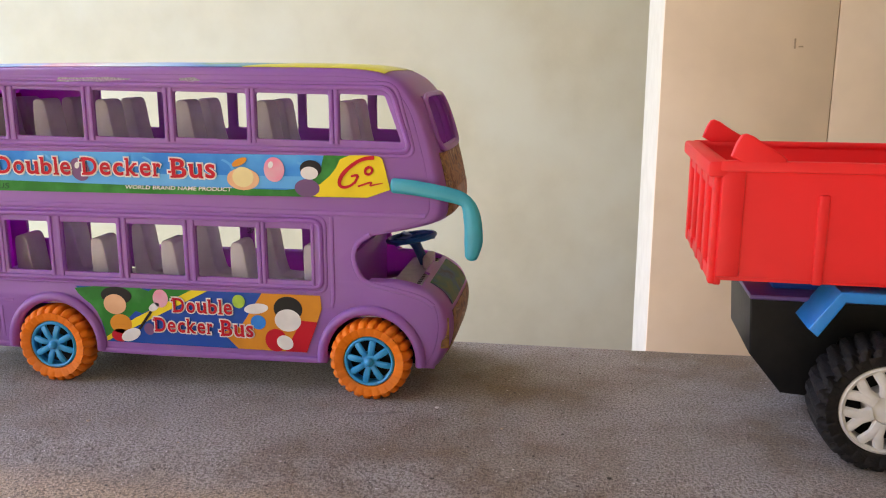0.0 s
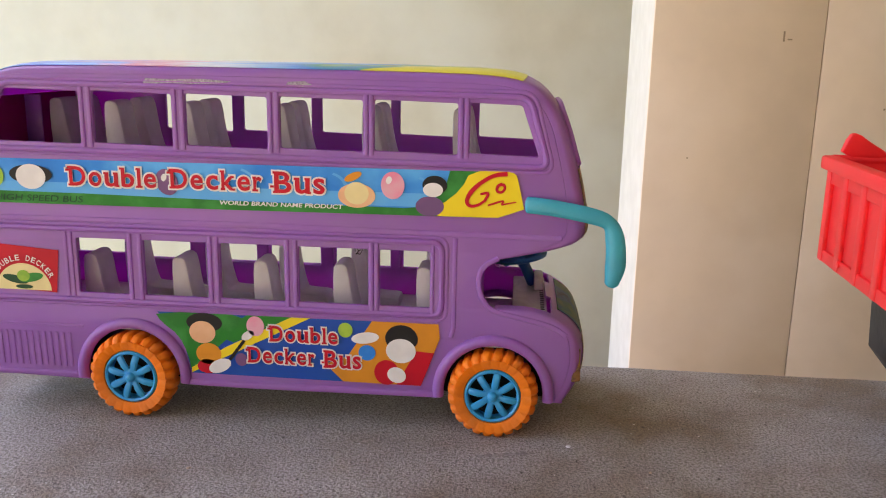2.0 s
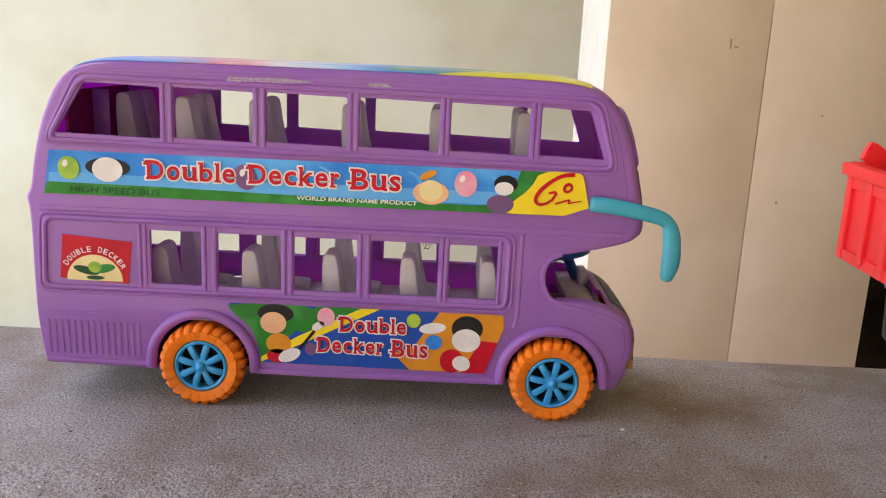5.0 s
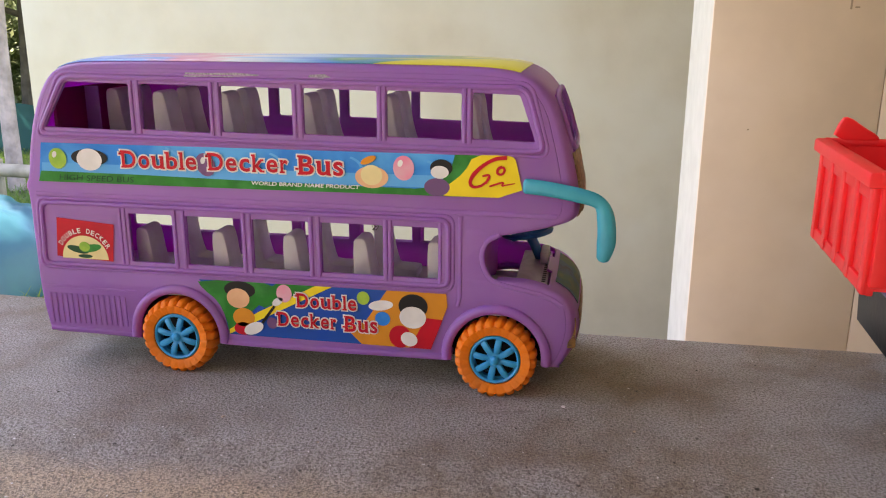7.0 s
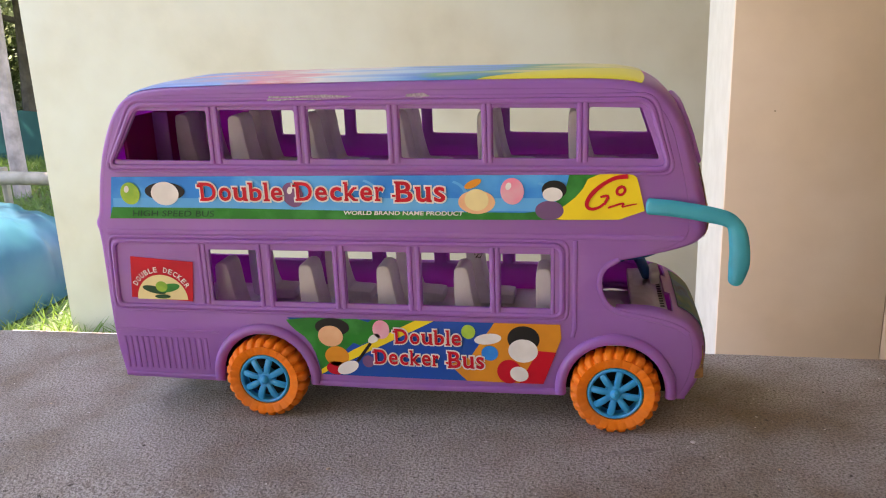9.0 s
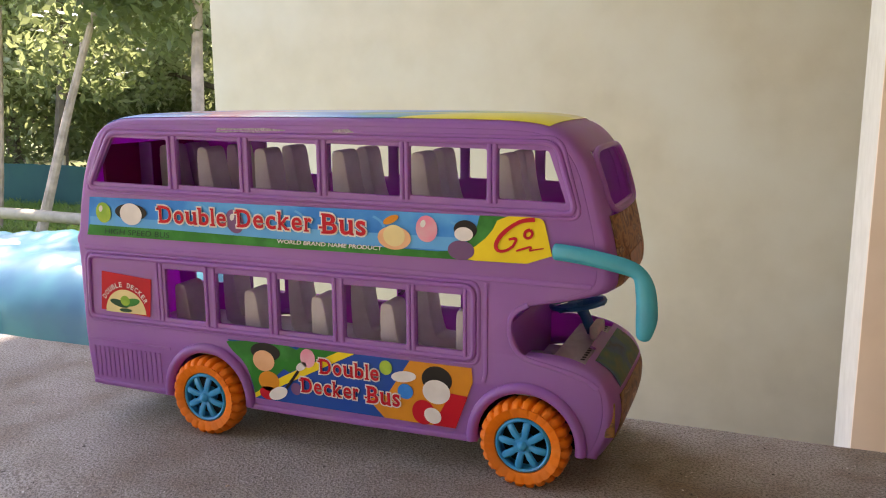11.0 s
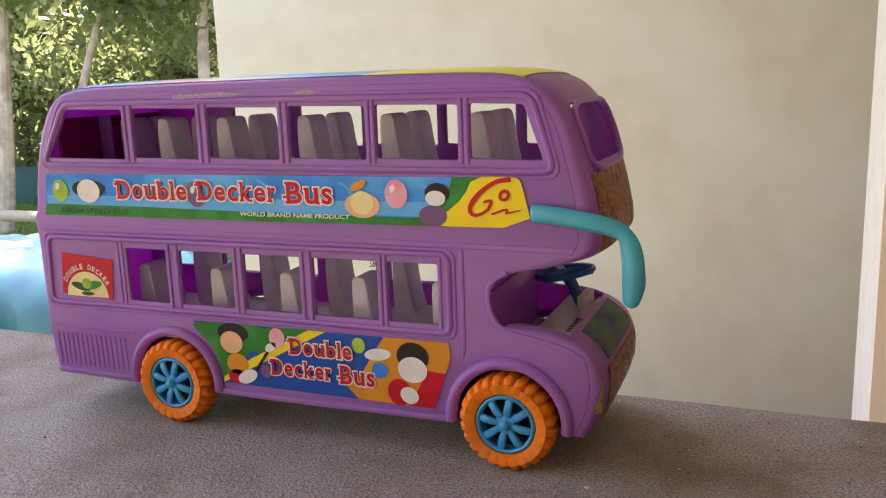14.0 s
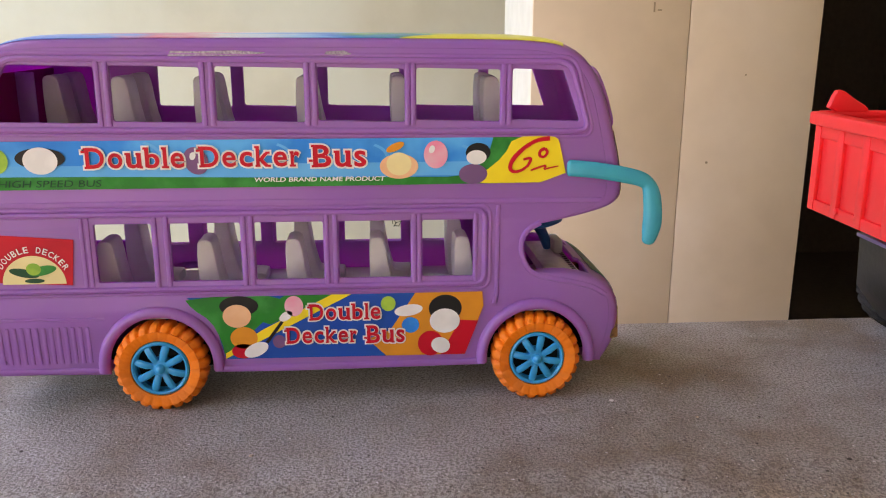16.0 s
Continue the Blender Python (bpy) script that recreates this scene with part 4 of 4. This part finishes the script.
    # soft arcs in the sky
    for cx, r in ((-0.259, 0.012), (-0.205, 0.010), (-0.165, 0.009), (-0.128, 0.008)):
        ring = [(cx + (r + w) * math.cos(a), 0.1085 + (r + w) * 0.62 * math.sin(a)) for w in (0.0, 0.0016) for a in ((0.15 + 0.12 * i) if w == 0 else (0.15 + 0.12 * (8 - i)) for i in range(9))]
        lay(ban, "arc", PALEBLUE, ring, 3)
    # lower sticker
    low = lay(bus, "panel_sticker", PRINTBLUE, [(-0.2410, 0.0496), (-0.1148, 0.0498), (-0.1142, 0.0432), (-0.1222, 0.0209), (-0.2262, 0.0214), (-0.2300, 0.0385)], 0, "bright panel sticker between the wheels with red lettering")
    lay(low, "green_corner", GREEN, chaikin([(-0.2425, 0.0498), (-0.1950, 0.0497), (-0.2080, 0.0400), (-0.2262, 0.0214), (-0.2275, 0.0300), (-0.2315, 0.0390), (-0.2390, 0.0445)], True, 1), 1)
    lay(low, "yellow_band", YELLOW, [(-0.1800, 0.0498), (-0.1715, 0.0498), (-0.2262, 0.0216), (-0.2262, 0.0240), (-0.2100, 0.0345)], 2)
    lay(low, "green_corner", GREEN, [(-0.2000, 0.0498), (-0.1800, 0.0498), (-0.2065, 0.0368), (-0.2150, 0.0400)], 2)
    lay(low, "orange_patch", PRINTORANGE, [(-0.1440, 0.0498), (-0.1148, 0.0498), (-0.1142, 0.0432), (-0.1222, 0.0209), (-0.1570, 0.0211), (-0.1650, 0.0290), (-0.1550, 0.0330)], 1)
    lay(low, "red_patch", PRINTRED, [(-0.1245, 0.0370), (-0.1165, 0.0365), (-0.1222, 0.0210), (-0.1330, 0.0210)], 2)
    for text, x0, x1, z0, z1 in (("Double", -0.1895, -0.1592, 0.0384, 0.0458), ("Decker", -0.1997, -0.1696, 0.0280, 0.0354), ("Bus", -0.1652, -0.1488, 0.0274, 0.0356)):
        part("lettering_edge", slab_word(text, x0, x1, z0, z1, y - 0.0006, 0.0006), PRINTWHITE, low, smooth=False)
        part("lettering", slab_word(text, x0, x1, z0, z1, y - 0.0008), PRINTRED, low, smooth=False)
    lay(low, "blob", PRINTBLACK, ellipse(-0.2195, 0.0455, 0.0082, 0.0045), 3)
    lay(low, "blob", PEACH, ellipse(-0.2205, 0.0410, 0.0060, 0.0052), 4)
    lay(low, "blob", PRINTORANGE, ellipse(-0.2180, 0.0310, 0.0058, 0.0050), 3)
    lay(low, "blob", PRINTRED, ellipse(-0.2185, 0.0250, 0.0050, 0.0034), 3)
    lay(low, "blob", PRINTWHITE, ellipse(-0.2130, 0.0255, 0.0055, 0.0030, turn=25), 4)
    lay(low, "bar", PRINTBLACK, [(-0.2090, 0.0290), (-0.2020, 0.0385), (-0.2008, 0.0378), (-0.2078, 0.0283)], 4)
    lay(low, "blob", PRINTWHITE, ellipse(-0.1998, 0.0405, 0.0032, 0.0018, turn=35), 4)
    lay(low, "balloon", PINK, ellipse(-0.1962, 0.0450, 0.0040, 0.0046), 4)
    lay(low, "balloon", PLUM, ellipse(-0.2030, 0.0290, 0.0028, 0.0030), 4)
    lay(low, "balloon", LIME, ellipse(-0.1558, 0.0452, 0.0032, 0.0034), 4)
    lay(low, "balloon", SKYBLUE, ellipse(-0.1462, 0.0352, 0.0038, 0.0036), 4)
    lay(low, "blob", PRINTWHITE, ellipse(-0.1470, 0.0420, 0.0062, 0.0026, turn=8), 4)
    lay(low, "blob", PRINTBLACK, ellipse(-0.1310, 0.0425, 0.0072, 0.0062), 3)
    lay(low, "blob", PRINTWHITE, ellipse(-0.1312, 0.0368, 0.0066, 0.0056), 4)
    lay(low, "blob", PRINTRED, ellipse(-0.1375, 0.0265, 0.0055, 0.0058), 3)
    lay(low, "blob", PRINTWHITE, ellipse(-0.1330, 0.0255, 0.0042, 0.0036, turn=-20), 4)
    # square sticker in a recess
    sq = lay(bus, "square_sticker", PRINTRED, [(-0.3162, 0.0782), (-0.2848, 0.0758), (-0.2870, 0.0562), (-0.3182, 0.0578)], 0, "red square sticker with a cream half disc")
    disc = [(-0.3022 + 0.0128 * math.cos(a), 0.0570 + 0.0122 * math.sin(a)) for a in (math.pi * i / 24 for i in range(25))]
    lay(sq, "half_disc", CREAM, disc, 1)
    lay(sq, "leaf_shape", DARKGREEN, ellipse(-0.3060, 0.0618, 0.0060, 0.0018, turn=-12), 2)
    lay(sq, "leaf_shape", GREEN, ellipse(-0.2985, 0.0628, 0.0058, 0.0020, turn=12), 3)
    lay(sq, "leaf_shape", LIME, ellipse(-0.3020, 0.0635, 0.0030, 0.0026), 4)
    lay(sq, "leaf_shape", DARKGREEN, ellipse(-0.3020, 0.0585, 0.0040, 0.0010), 4)
    part("lettering", arc_letters("DOUBLE DECKER", -0.3022, 0.0566, 0.0140, 0.0026, 146, 30, y - 0.0005), PRINTWHITE, sq, smooth=False)


build_bus()


# ---- toy dump truck ----
def build_truck():
    truck = thing("toy_dump_truck", "toy dump truck with red tipping bed and black chassis", "toy truck")
    y0, y1, xr, xf = 0.3350, 0.4340, 0.0590, 0.2050
    bed = part("bed", plate([(xr, 0.0755), (xf, 0.0740), (xf + 0.004, 0.121), (xr - 0.0005, 0.1195)], [], y0, y0 + 0.0025, 0.0006), RED, truck, "bright red ribbed tipping bed")
    part("bed_side", plate([(xr, 0.0755), (xf, 0.0740), (xf + 0.004, 0.121), (xr - 0.0005, 0.1195)], [], y1 - 0.0025, y1, 0.0006), RED, bed)
    part("tailboard", box((xr - 0.0010, y0 + 0.001, 0.0715), (xr + 0.0020, y1 - 0.001, 0.1210), 0.0007), RED, bed)
    part("bed_front", box((xf - 0.002, y0 + 0.001, 0.0745), (xf + 0.002, y1 - 0.001, 0.1350), 0.0007), RED, bed)
    part("bed_floor", box((xr, y0 + 0.001, 0.0735), (xf, y1 - 0.001, 0.0765), 0.0006), RED, bed)
    for y in (y0 - 0.0015, y1 - 0.0025):
        part("rail", box((xr - 0.0015, y, 0.1172), (xf + 0.006, y + 0.0040, 0.1215), 0.0009), RED, bed)
        part("ear", plate(chaikin([(xr + 0.0015, 0.1205), (xr + 0.0050, 0.1312), (xr + 0.0085, 0.1320), (xr + 0.0150, 0.1275), (xr + 0.0225, 0.1232), (xr + 0.0230, 0.1205)], True, 1), [], y, y + 0.0040, 0.0008), RED, bed)
    part("rail", box((xr - 0.0058, y0 - 0.0012, 0.1148), (xr + 0.0022, y1 + 0.0012, 0.1212), 0.0014), RED, bed)
    for i in range(5):
        y = y0 + 0.004 + i * (y1 - y0 - 0.008) / 4
        part("rib", box((xr - 0.0030, y - 0.0030, 0.0718), (xr, y + 0.0030, 0.1160), 0.0009), RED, bed)
    for i in range(4):
        x = 0.0965 + i * 0.036
        for y in (y0 - 0.0010, y1 - 0.0012):
            part("rib", box((x - 0.0020, y, 0.0735), (x + 0.0022, y + 0.0022, 0.1090), 0.0009), RED, bed)
    for z0, z1 in ((0.0716, 0.0775), (0.1085, 0.1160)):
        part("rib", box((xr - 0.0024, y0 + 0.002, z0), (xr, y1 - 0.002, z1), 0.0008), RED, bed)
    part("corner_post", box((xr - 0.0006, y0 - 0.0010, 0.0752), (xr + 0.0085, y0 + 0.002, 0.1190), 0.0012), RED, bed)
    part("pin", lathe([(0.0001, -0.001), (0.0016, -0.0006), (0.0018, 0.003)], 14), RED, bed).matrix_basis = pose(xr - 0.0026, 0.4040, 0.0760, 0, 0, -90)
    part("hinge", sweep([(0.0850, 0.366, 0.0728), (0.0850, 0.414, 0.0728)], 0.0030, 12, 1.0, side_axis=(1, 0, 0)), RED, truck)
    # chassis
    prof = [(0.0775, 0.0600), (0.0790, 0.0350), (0.0930, 0.0180), (0.1060, 0.0172), (0.1085, 0.030), (0.115, 0.044), (0.140, 0.044), (0.152, 0.030), (0.158, 0.0175), (0.285, 0.0175), (0.290, 0.060)]
    part("chassis", plate(prof, [], 0.3620, 0.4180, 0.0010), BLACK, truck, "glossy black plastic chassis")
    part("deck_plate", box((0.0770, 0.3600, 0.0600), (0.2900, 0.4200, 0.0622), 0.0006), PURPLE_DARK, truck)
    part("subframe", box((0.0880, 0.3720, 0.0622), (0.2000, 0.4080, 0.0728), 0.0012), PRINTBLUE, truck)
    for y in (0.3380, 0.4220):
        up = [(x + 0.0045, z) for x, z in [(0.0945, 0.0522), (0.0915, 0.0548), (0.1025, 0.0705), (0.1515, 0.0700), (0.1625, 0.0548), (0.1595, 0.0532), (0.1495, 0.0658), (0.1048, 0.0660), (0.0955, 0.0515)]]
        part("fender", plate(up, [], y, y + 0.0240, 0.0008), FENDERBLUE, truck, "blue angular mudguard")
    # wheels
    tyre = as_mesh(tyre_mesh(0.0262, 0.0182, 0.0230, 26, 0.0022, 1.3), "tyre")
    rim = as_mesh(lathe([(0.0155, 0.0060), (0.0160, 0.0012), (0.0172, 0.0004), (0.0182, 0.0012), (0.0182, 0.010), (0.0155, 0.010)], 48), "rim")
    hub = as_mesh(lathe([(0.0001, 0.0002), (0.0008, 0.0003), (0.0010, 0.0014), (0.0050, 0.0020), (0.0078, 0.0028), (0.0080, 0.009)], 28), "hub")
    fork = [as_mesh(sweep([(0.0060 * math.cos(k * 0.05), 0.0024, 0.0060 * math.sin(k * 0.05)), (0.0110 * math.cos(k * 0.10), 0.0018, 0.0110 * math.sin(k * 0.10)), (0.0166 * math.cos(k * 0.24), 0.0022, 0.0166 * math.sin(k * 0.24))], [0.0026, 0.0022, 0.0020], 8, 0.7), "spoke") for k in (-1, 1)]
    back = as_mesh(lathe([(0.0001, 0.0102), (0.0182, 0.0102), (0.0182, 0.0110), (0.0001, 0.0110)], 32), "backing")
    for m, mt in ((tyre, TYRE), (rim, RIM), (hub, RIM), (fork[0], RIM), (fork[1], RIM), (back, BLACK)):
        m.materials.append(mt)
    for cx in (0.1262, 0.2520):
        for far in (0, 1):
            wheel = part("wheel", hub, None, truck, "white spoked wheel with black knobbly tyre")
            wheel.matrix_basis = pose(cx, 0.4560 if far else 0.3285, 0.0258, 0, 7, 180 if far else 0)
            part("tyre", tyre, None, wheel, "black knobbly tyre")
            part("rim", rim, None, wheel)
            part("backing", back, None, wheel)
            for i in range(7):
                for arm in fork:
                    part("spoke", arm, None, wheel).matrix_basis = pose(0, 0, 0, 0, 360 / 7 * i, 0)
        part("axle", sweep([(cx, 0.335, 0.0253), (cx, 0.445, 0.0253)], 0.0020, 8, 1.0, side_axis=(1, 0, 0)), BLACK, truck)
    truck.matrix_basis = pose(0.0598, 0.335, 0, 0, 0, -2.2) @ pose(-0.059, -0.335, 0)
    part("cab", plate([(0.2120, 0.0622), (0.2880, 0.0622), (0.2900, 0.085), (0.2780, 0.125), (0.2120, 0.125)], [rounded([(0.228, 0.088), (0.272, 0.088), (0.265, 0.115), (0.228, 0.115)], 0.004)], 0.3450, 0.4340, 0.0020), RED, truck)


PURPLE_DARK = material("dark_violet_plastic", (0.10, 0.05, 0.22), 0.3)
build_truck()


# ---- small bits on the ledge ----
def chip(x, y, size, mat, seed, label, category="chip", squash=0.35):
    random.seed(seed)
    bm = bmesh.new()
    bmesh.ops.create_icosphere(bm, subdivisions=2, radius=size)
    for v in bm.verts:
        v.co *= 1 + 0.35 * noise.noise(v.co / size * 1.3 + Vector((seed, 0, 0)))
        v.co.z *= squash
    ob = part("paint_chip", bm, mat)
    ob.matrix_basis = pose(x, y, size * squash * 0.5, 0, 0, seed * 37)
    return tagged(ob, label, category, "bits on the ledge")


chip(-0.0570, 0.3640, 0.0011, PRINTWHITE, 1, "tiny white chip lying on the cement")
for i, (x, y) in enumerate([(-0.0100, 0.3200), (-0.0250, 0.3450), (0.020, 0.305), (-0.16, 0.31), (-0.30, 0.335), (-0.21, 0.325), (0.01, 0.42), (-0.37, 0.37)]):
    chip(x, y, 0.0006 + 0.0002 * (i % 3), CONCRETE if i % 2 else WIRE, 5 + i, "small dark grit crumb on the cement", "grit")
random.seed(11)
smear = [(-0.0960 + 0.0240 * t + random.uniform(-0.0008, 0.0008), 0.3500 + 0.0060 * t + random.uniform(0, 0.0014)) for t in np.linspace(0, 1, 12)]
smear += [(-0.0960 + 0.0240 * t, 0.3488 + 0.0060 * t - 0.0012 * random.random()) for t in np.linspace(1, 0, 12)]
sm = part("paint_smear", raw([(x, y, 0.0004) for x, y in smear], [tuple(range(len(smear)))]), material("pale_smear", (0.42, 0.39, 0.37), 0.8, second=(0.26, 0.23, 0.22), scale=500, contrast=0.1, bump=0.5, bump_scale=600), smooth=False)
tagged(sm, "pale scraped smear on the cement", "stain", kind="structure")


# ---- garden ----
def leaf_cloud(centres, radii, count, size, seed):
    """Many small folded leaves strewn through several lumps."""
    rng = np.random.default_rng(seed)
    which = rng.integers(0, len(centres), count)
    d = rng.normal(size=(count, 3))
    d /= np.linalg.norm(d, axis=1)[:, None]
    r = rng.random(count) ** 0.45
    c = np.array(centres)[which] + d * (np.array(radii)[which] * r)[:, None] * np.array([1, 1, 0.75])
    a = rng.normal(size=(count, 3))
    a /= np.linalg.norm(a, axis=1)[:, None]
    b = np.cross(a, rng.normal(size=(count, 3)))
    b /= np.linalg.norm(b, axis=1)[:, None]
    s = size * rng.uniform(0.6, 1.4, count)[:, None]
    v = np.stack([c - a * s, c + b * s * 0.45, c + a * s, c - b * s * 0.45], 1).reshape(-1, 3)
    f = np.arange(count * 4).reshape(-1, 4)
    me = bpy.data.meshes.new("leaves")
    me.from_pydata(v.tolist(), [], f.tolist())
    return me


def build_tree(x, y, height, lean, crown_r, leaves, seed, mat, trunk_r=0.07, low=0.35, bark=None):
    random.seed(seed)
    t = thing("tree", "slender pale-barked garden tree with dense green leaves", "tree", "garden trees")
    t.matrix_basis = pose(x, y, -1.05)
    path = [(lean[0] * s + 0.05 * math.sin(4 * s + seed), lean[1] * s + 0.04 * math.cos(3 * s + seed), height * s) for s in np.linspace(0, 1, 9)]
    trunk = part("trunk", sweep(path, [trunk_r * (1 - 0.75 * s) for s in np.linspace(0, 1, 9)], 9), bark or BARK, t)
    lumps, rad = [], []
    for i in range(8):
        s = random.uniform(low, 0.95)
        p = Vector(path[int(s * 8)])
        a, ln = random.uniform(0, 6.28), random.uniform(0.4, 1.0) * crown_r
        q = p + Vector((math.cos(a) * ln, math.sin(a) * ln, random.uniform(0.1, 0.6) * ln))
        part("limb", sweep([p, (p + q) / 2 + Vector((0, 0, 0.08)), q], [trunk_r * 0.4, trunk_r * 0.28, trunk_r * 0.1], 6), bark or BARK, trunk)
        lumps.append(tuple(q))
        rad.append(random.uniform(0.35, 0.62) * crown_r)
    part("crown", leaf_cloud(lumps, rad, int(leaves * 2.0), 0.052, seed), mat, t, smooth=False)


def build_garden():
    spots = [(-6.56, 5.49, 3.6, (0.77, 0), 0.9, 2600, 0.072, 0.62), (-5.96, 5.49, 3.0, (1.45, 0), 1.1, 3500, 0.048, 0.6), (-4.17, 5.49, 4.0, (0.18, 0), 1.2, 4500, 0.062, 0.5),
             (-7.6, 7.4, 4.4, (0.2, 0.3), 1.5, 6500, 0.09, 0.25), (-9.3, 7.9, 4.6, (-0.3, 0.2), 1.6, 7000, 0.09, 0.25), (-6.6, 9.0, 5.0, (0.2, 0), 1.7, 7500, 0.1, 0.2),
             (-8.6, 10.2, 5.4, (0.3, 0), 1.9, 8000, 0.1, 0.15), (-4.7, 9.4, 4.6, (0, 0.2), 1.6, 6500, 0.09, 0.2), (-11.2, 10.0, 5.6, (0, 0), 2.0, 8000, 0.11, 0.15), (-3.4, 7.4, 4.0, (0.1, 0.1), 1.3, 5000, 0.07, 0.3),
             (-10.5, 6.6, 4.2, (0.1, 0), 1.5, 6000, 0.08, 0.25), (-5.4, 12.5, 6.0, (0, 0), 2.3, 8000, 0.12, 0.1), (-12.5, 13.5, 6.5, (0, 0), 2.6, 8000, 0.12, 0.1), (-9.0, 14.0, 6.5, (0, 0), 2.6, 8000, 0.12, 0.1)]
    for i, (x, y, h, lean, r, n, tr, low) in enumerate(spots):
        build_tree(x, y, h, lean, r, n, 20 + i, LEAF if i % 3 == 1 else LEAFLIT, tr, low, BARK if i < 3 else BARKSHADED)
    random.seed(77)
    cs, rs = [], []
    for i in range(46):
        x = random.uniform(-15, -3.0)
        y = 9.5 + random.uniform(-1.2, 6.5)
        cs.append((x, y, -1.05 + random.uniform(0.3, 2.6)))
        rs.append(random.uniform(0.8, 1.5))
    hedge = part("shrubs", leaf_cloud(cs, rs, 110000, 0.065, 78), LEAF, smooth=False)
    tagged(hedge, "dense dark green shrubs at the garden's edge", "shrubs", kind="stuff")
    # grass
    rng = np.random.default_rng(5)
    n = 60000
    gx, gy = rng.uniform(-9, -1.7, n), rng.uniform(1.6, 7.5, n)
    hh, w, a = rng.uniform(0.03, 0.085, n), 0.005, rng.uniform(0, 6.28, n)
    dx, dy = np.cos(a) * w, np.sin(a) * w
    bx, by = rng.normal(0, 0.05, n), rng.normal(0, 0.05, n)
    v = np.stack([np.stack([gx - dx, gy - dy, np.full(n, -1.05)], 1), np.stack([gx + dx, gy + dy, np.full(n, -1.05)], 1), np.stack([gx + bx, gy + by, -1.05 + hh], 1)], 1).reshape(-1, 3)
    me = bpy.data.meshes.new("grass")
    me.from_pydata(v.tolist(), [], np.arange(n * 3).reshape(-1, 3).tolist())
    tagged(part("grass", me, GRASS, smooth=False), "bright green uneven garden grass", "grass", kind="stuff")
    # net fence
    fence = thing("net_fence", "low green garden net strung between bamboo posts", "fence")
    verts, faces, m = [], [], 121
    for i in range(m):
        x = -12 + 9.5 * i / (m - 1)
        for j in range(5):
            z = -1.05 + 0.45 * j / 4
            verts.append((x, 7.0 + 0.05 * noise.noise(Vector((x * 1.5, z * 3, 1))), z + (0.03 * noise.noise(Vector((x * 2, 0, 5))) if j == 4 else 0)))
    for i in range(m - 1):
        for j in range(4):
            faces.append((i * 5 + j, (i + 1) * 5 + j, (i + 1) * 5 + j + 1, i * 5 + j + 1))
    part("net", raw(verts, faces), NET, fence, "sagging green net")
    for i in range(9):
        x = -11.8 + i * 1.15
        part("post", sweep([(x, 7.03, -1.05), (x + 0.02, 7.03, -0.5)], 0.02, 8), BAMBOO, fence)
    rail = thing("bamboo_rail", "weathered horizontal bamboo rail on short posts", "rail")
    part("pole", sweep([(-8.0, 4.55, -0.72), (-6.5, 4.5, -0.69), (-5.0, 4.5, -0.69), (-3.2, 4.45, -0.71)], [0.042, 0.046, 0.042, 0.040], 10), BAMBOO, rail)
    for x in (-7.6, -5.9, -3.6):
        part("post", sweep([(x, 4.56, -1.05), (x, 4.56, -0.66)], 0.025, 8), BAMBOO, rail)
    # draped heap
    heap = thing("tarpaulin_heap", "low heap covered with teal tarpaulin and a pale plastic sheet", "tarpaulin")
    for name, x0, x1, y0, y1, h, mat, sd in (("tarpaulin", -4.6, -2.45, 2.75, 3.7, 0.44, TARP, 1.0), ("plastic_sheet", -4.9, -3.35, 2.65, 3.4, 0.47, PLASTICSHEET, 4.0)):
        nx, ny = 72, 48
        verts = []
        for i in range(nx + 1):
            for j in range(ny + 1):
                u, v2 = i / nx * 2 - 1, j / ny * 2 - 1
                k = max(0.0, (1 - abs(u) ** 5) * (1 - abs(v2) ** 4)) ** 0.4
                p = Vector((x0 + (x1 - x0) * (u + 1) / 2, y0 + (y1 - y0) * (v2 + 1) / 2, 0))
                fold = 0.06 * noise.noise(Vector((p.x * 3 + sd, p.y * 3, sd))) + 0.025 * abs(noise.noise(Vector((p.x * 7 + p.y * 4, p.y * 6, sd)))) + 0.01 * noise.noise(Vector((p.x * 16, p.y * 13, sd)))
                verts.append((p.x + fold * 0.6, p.y + fold * 0.6, -1.04 + max(0, h * k + fold * k)))
        faces = [(i * (ny + 1) + j, (i + 1) * (ny + 1) + j, (i + 1) * (ny + 1) + j + 1, i * (ny + 1) + j + 1) for i in range(nx) for j in range(ny)]
        part(name, raw(verts, faces), mat, heap)


build_garden()
spread = Matrix.Translation((0, 0.03, 0.17)) @ Matrix.Diagonal((2.1, 2.1, 2.1, 1)) @ Matrix.Translation((0, -0.03, -0.17))
for ob in [o for o in scene.objects if o.parent is None and o.name.split(".")[0] in ("tree", "shrubs", "grass", "net_fence", "bamboo_rail", "tarpaulin_heap")]:
    ob.matrix_basis = spread @ ob.matrix_basis
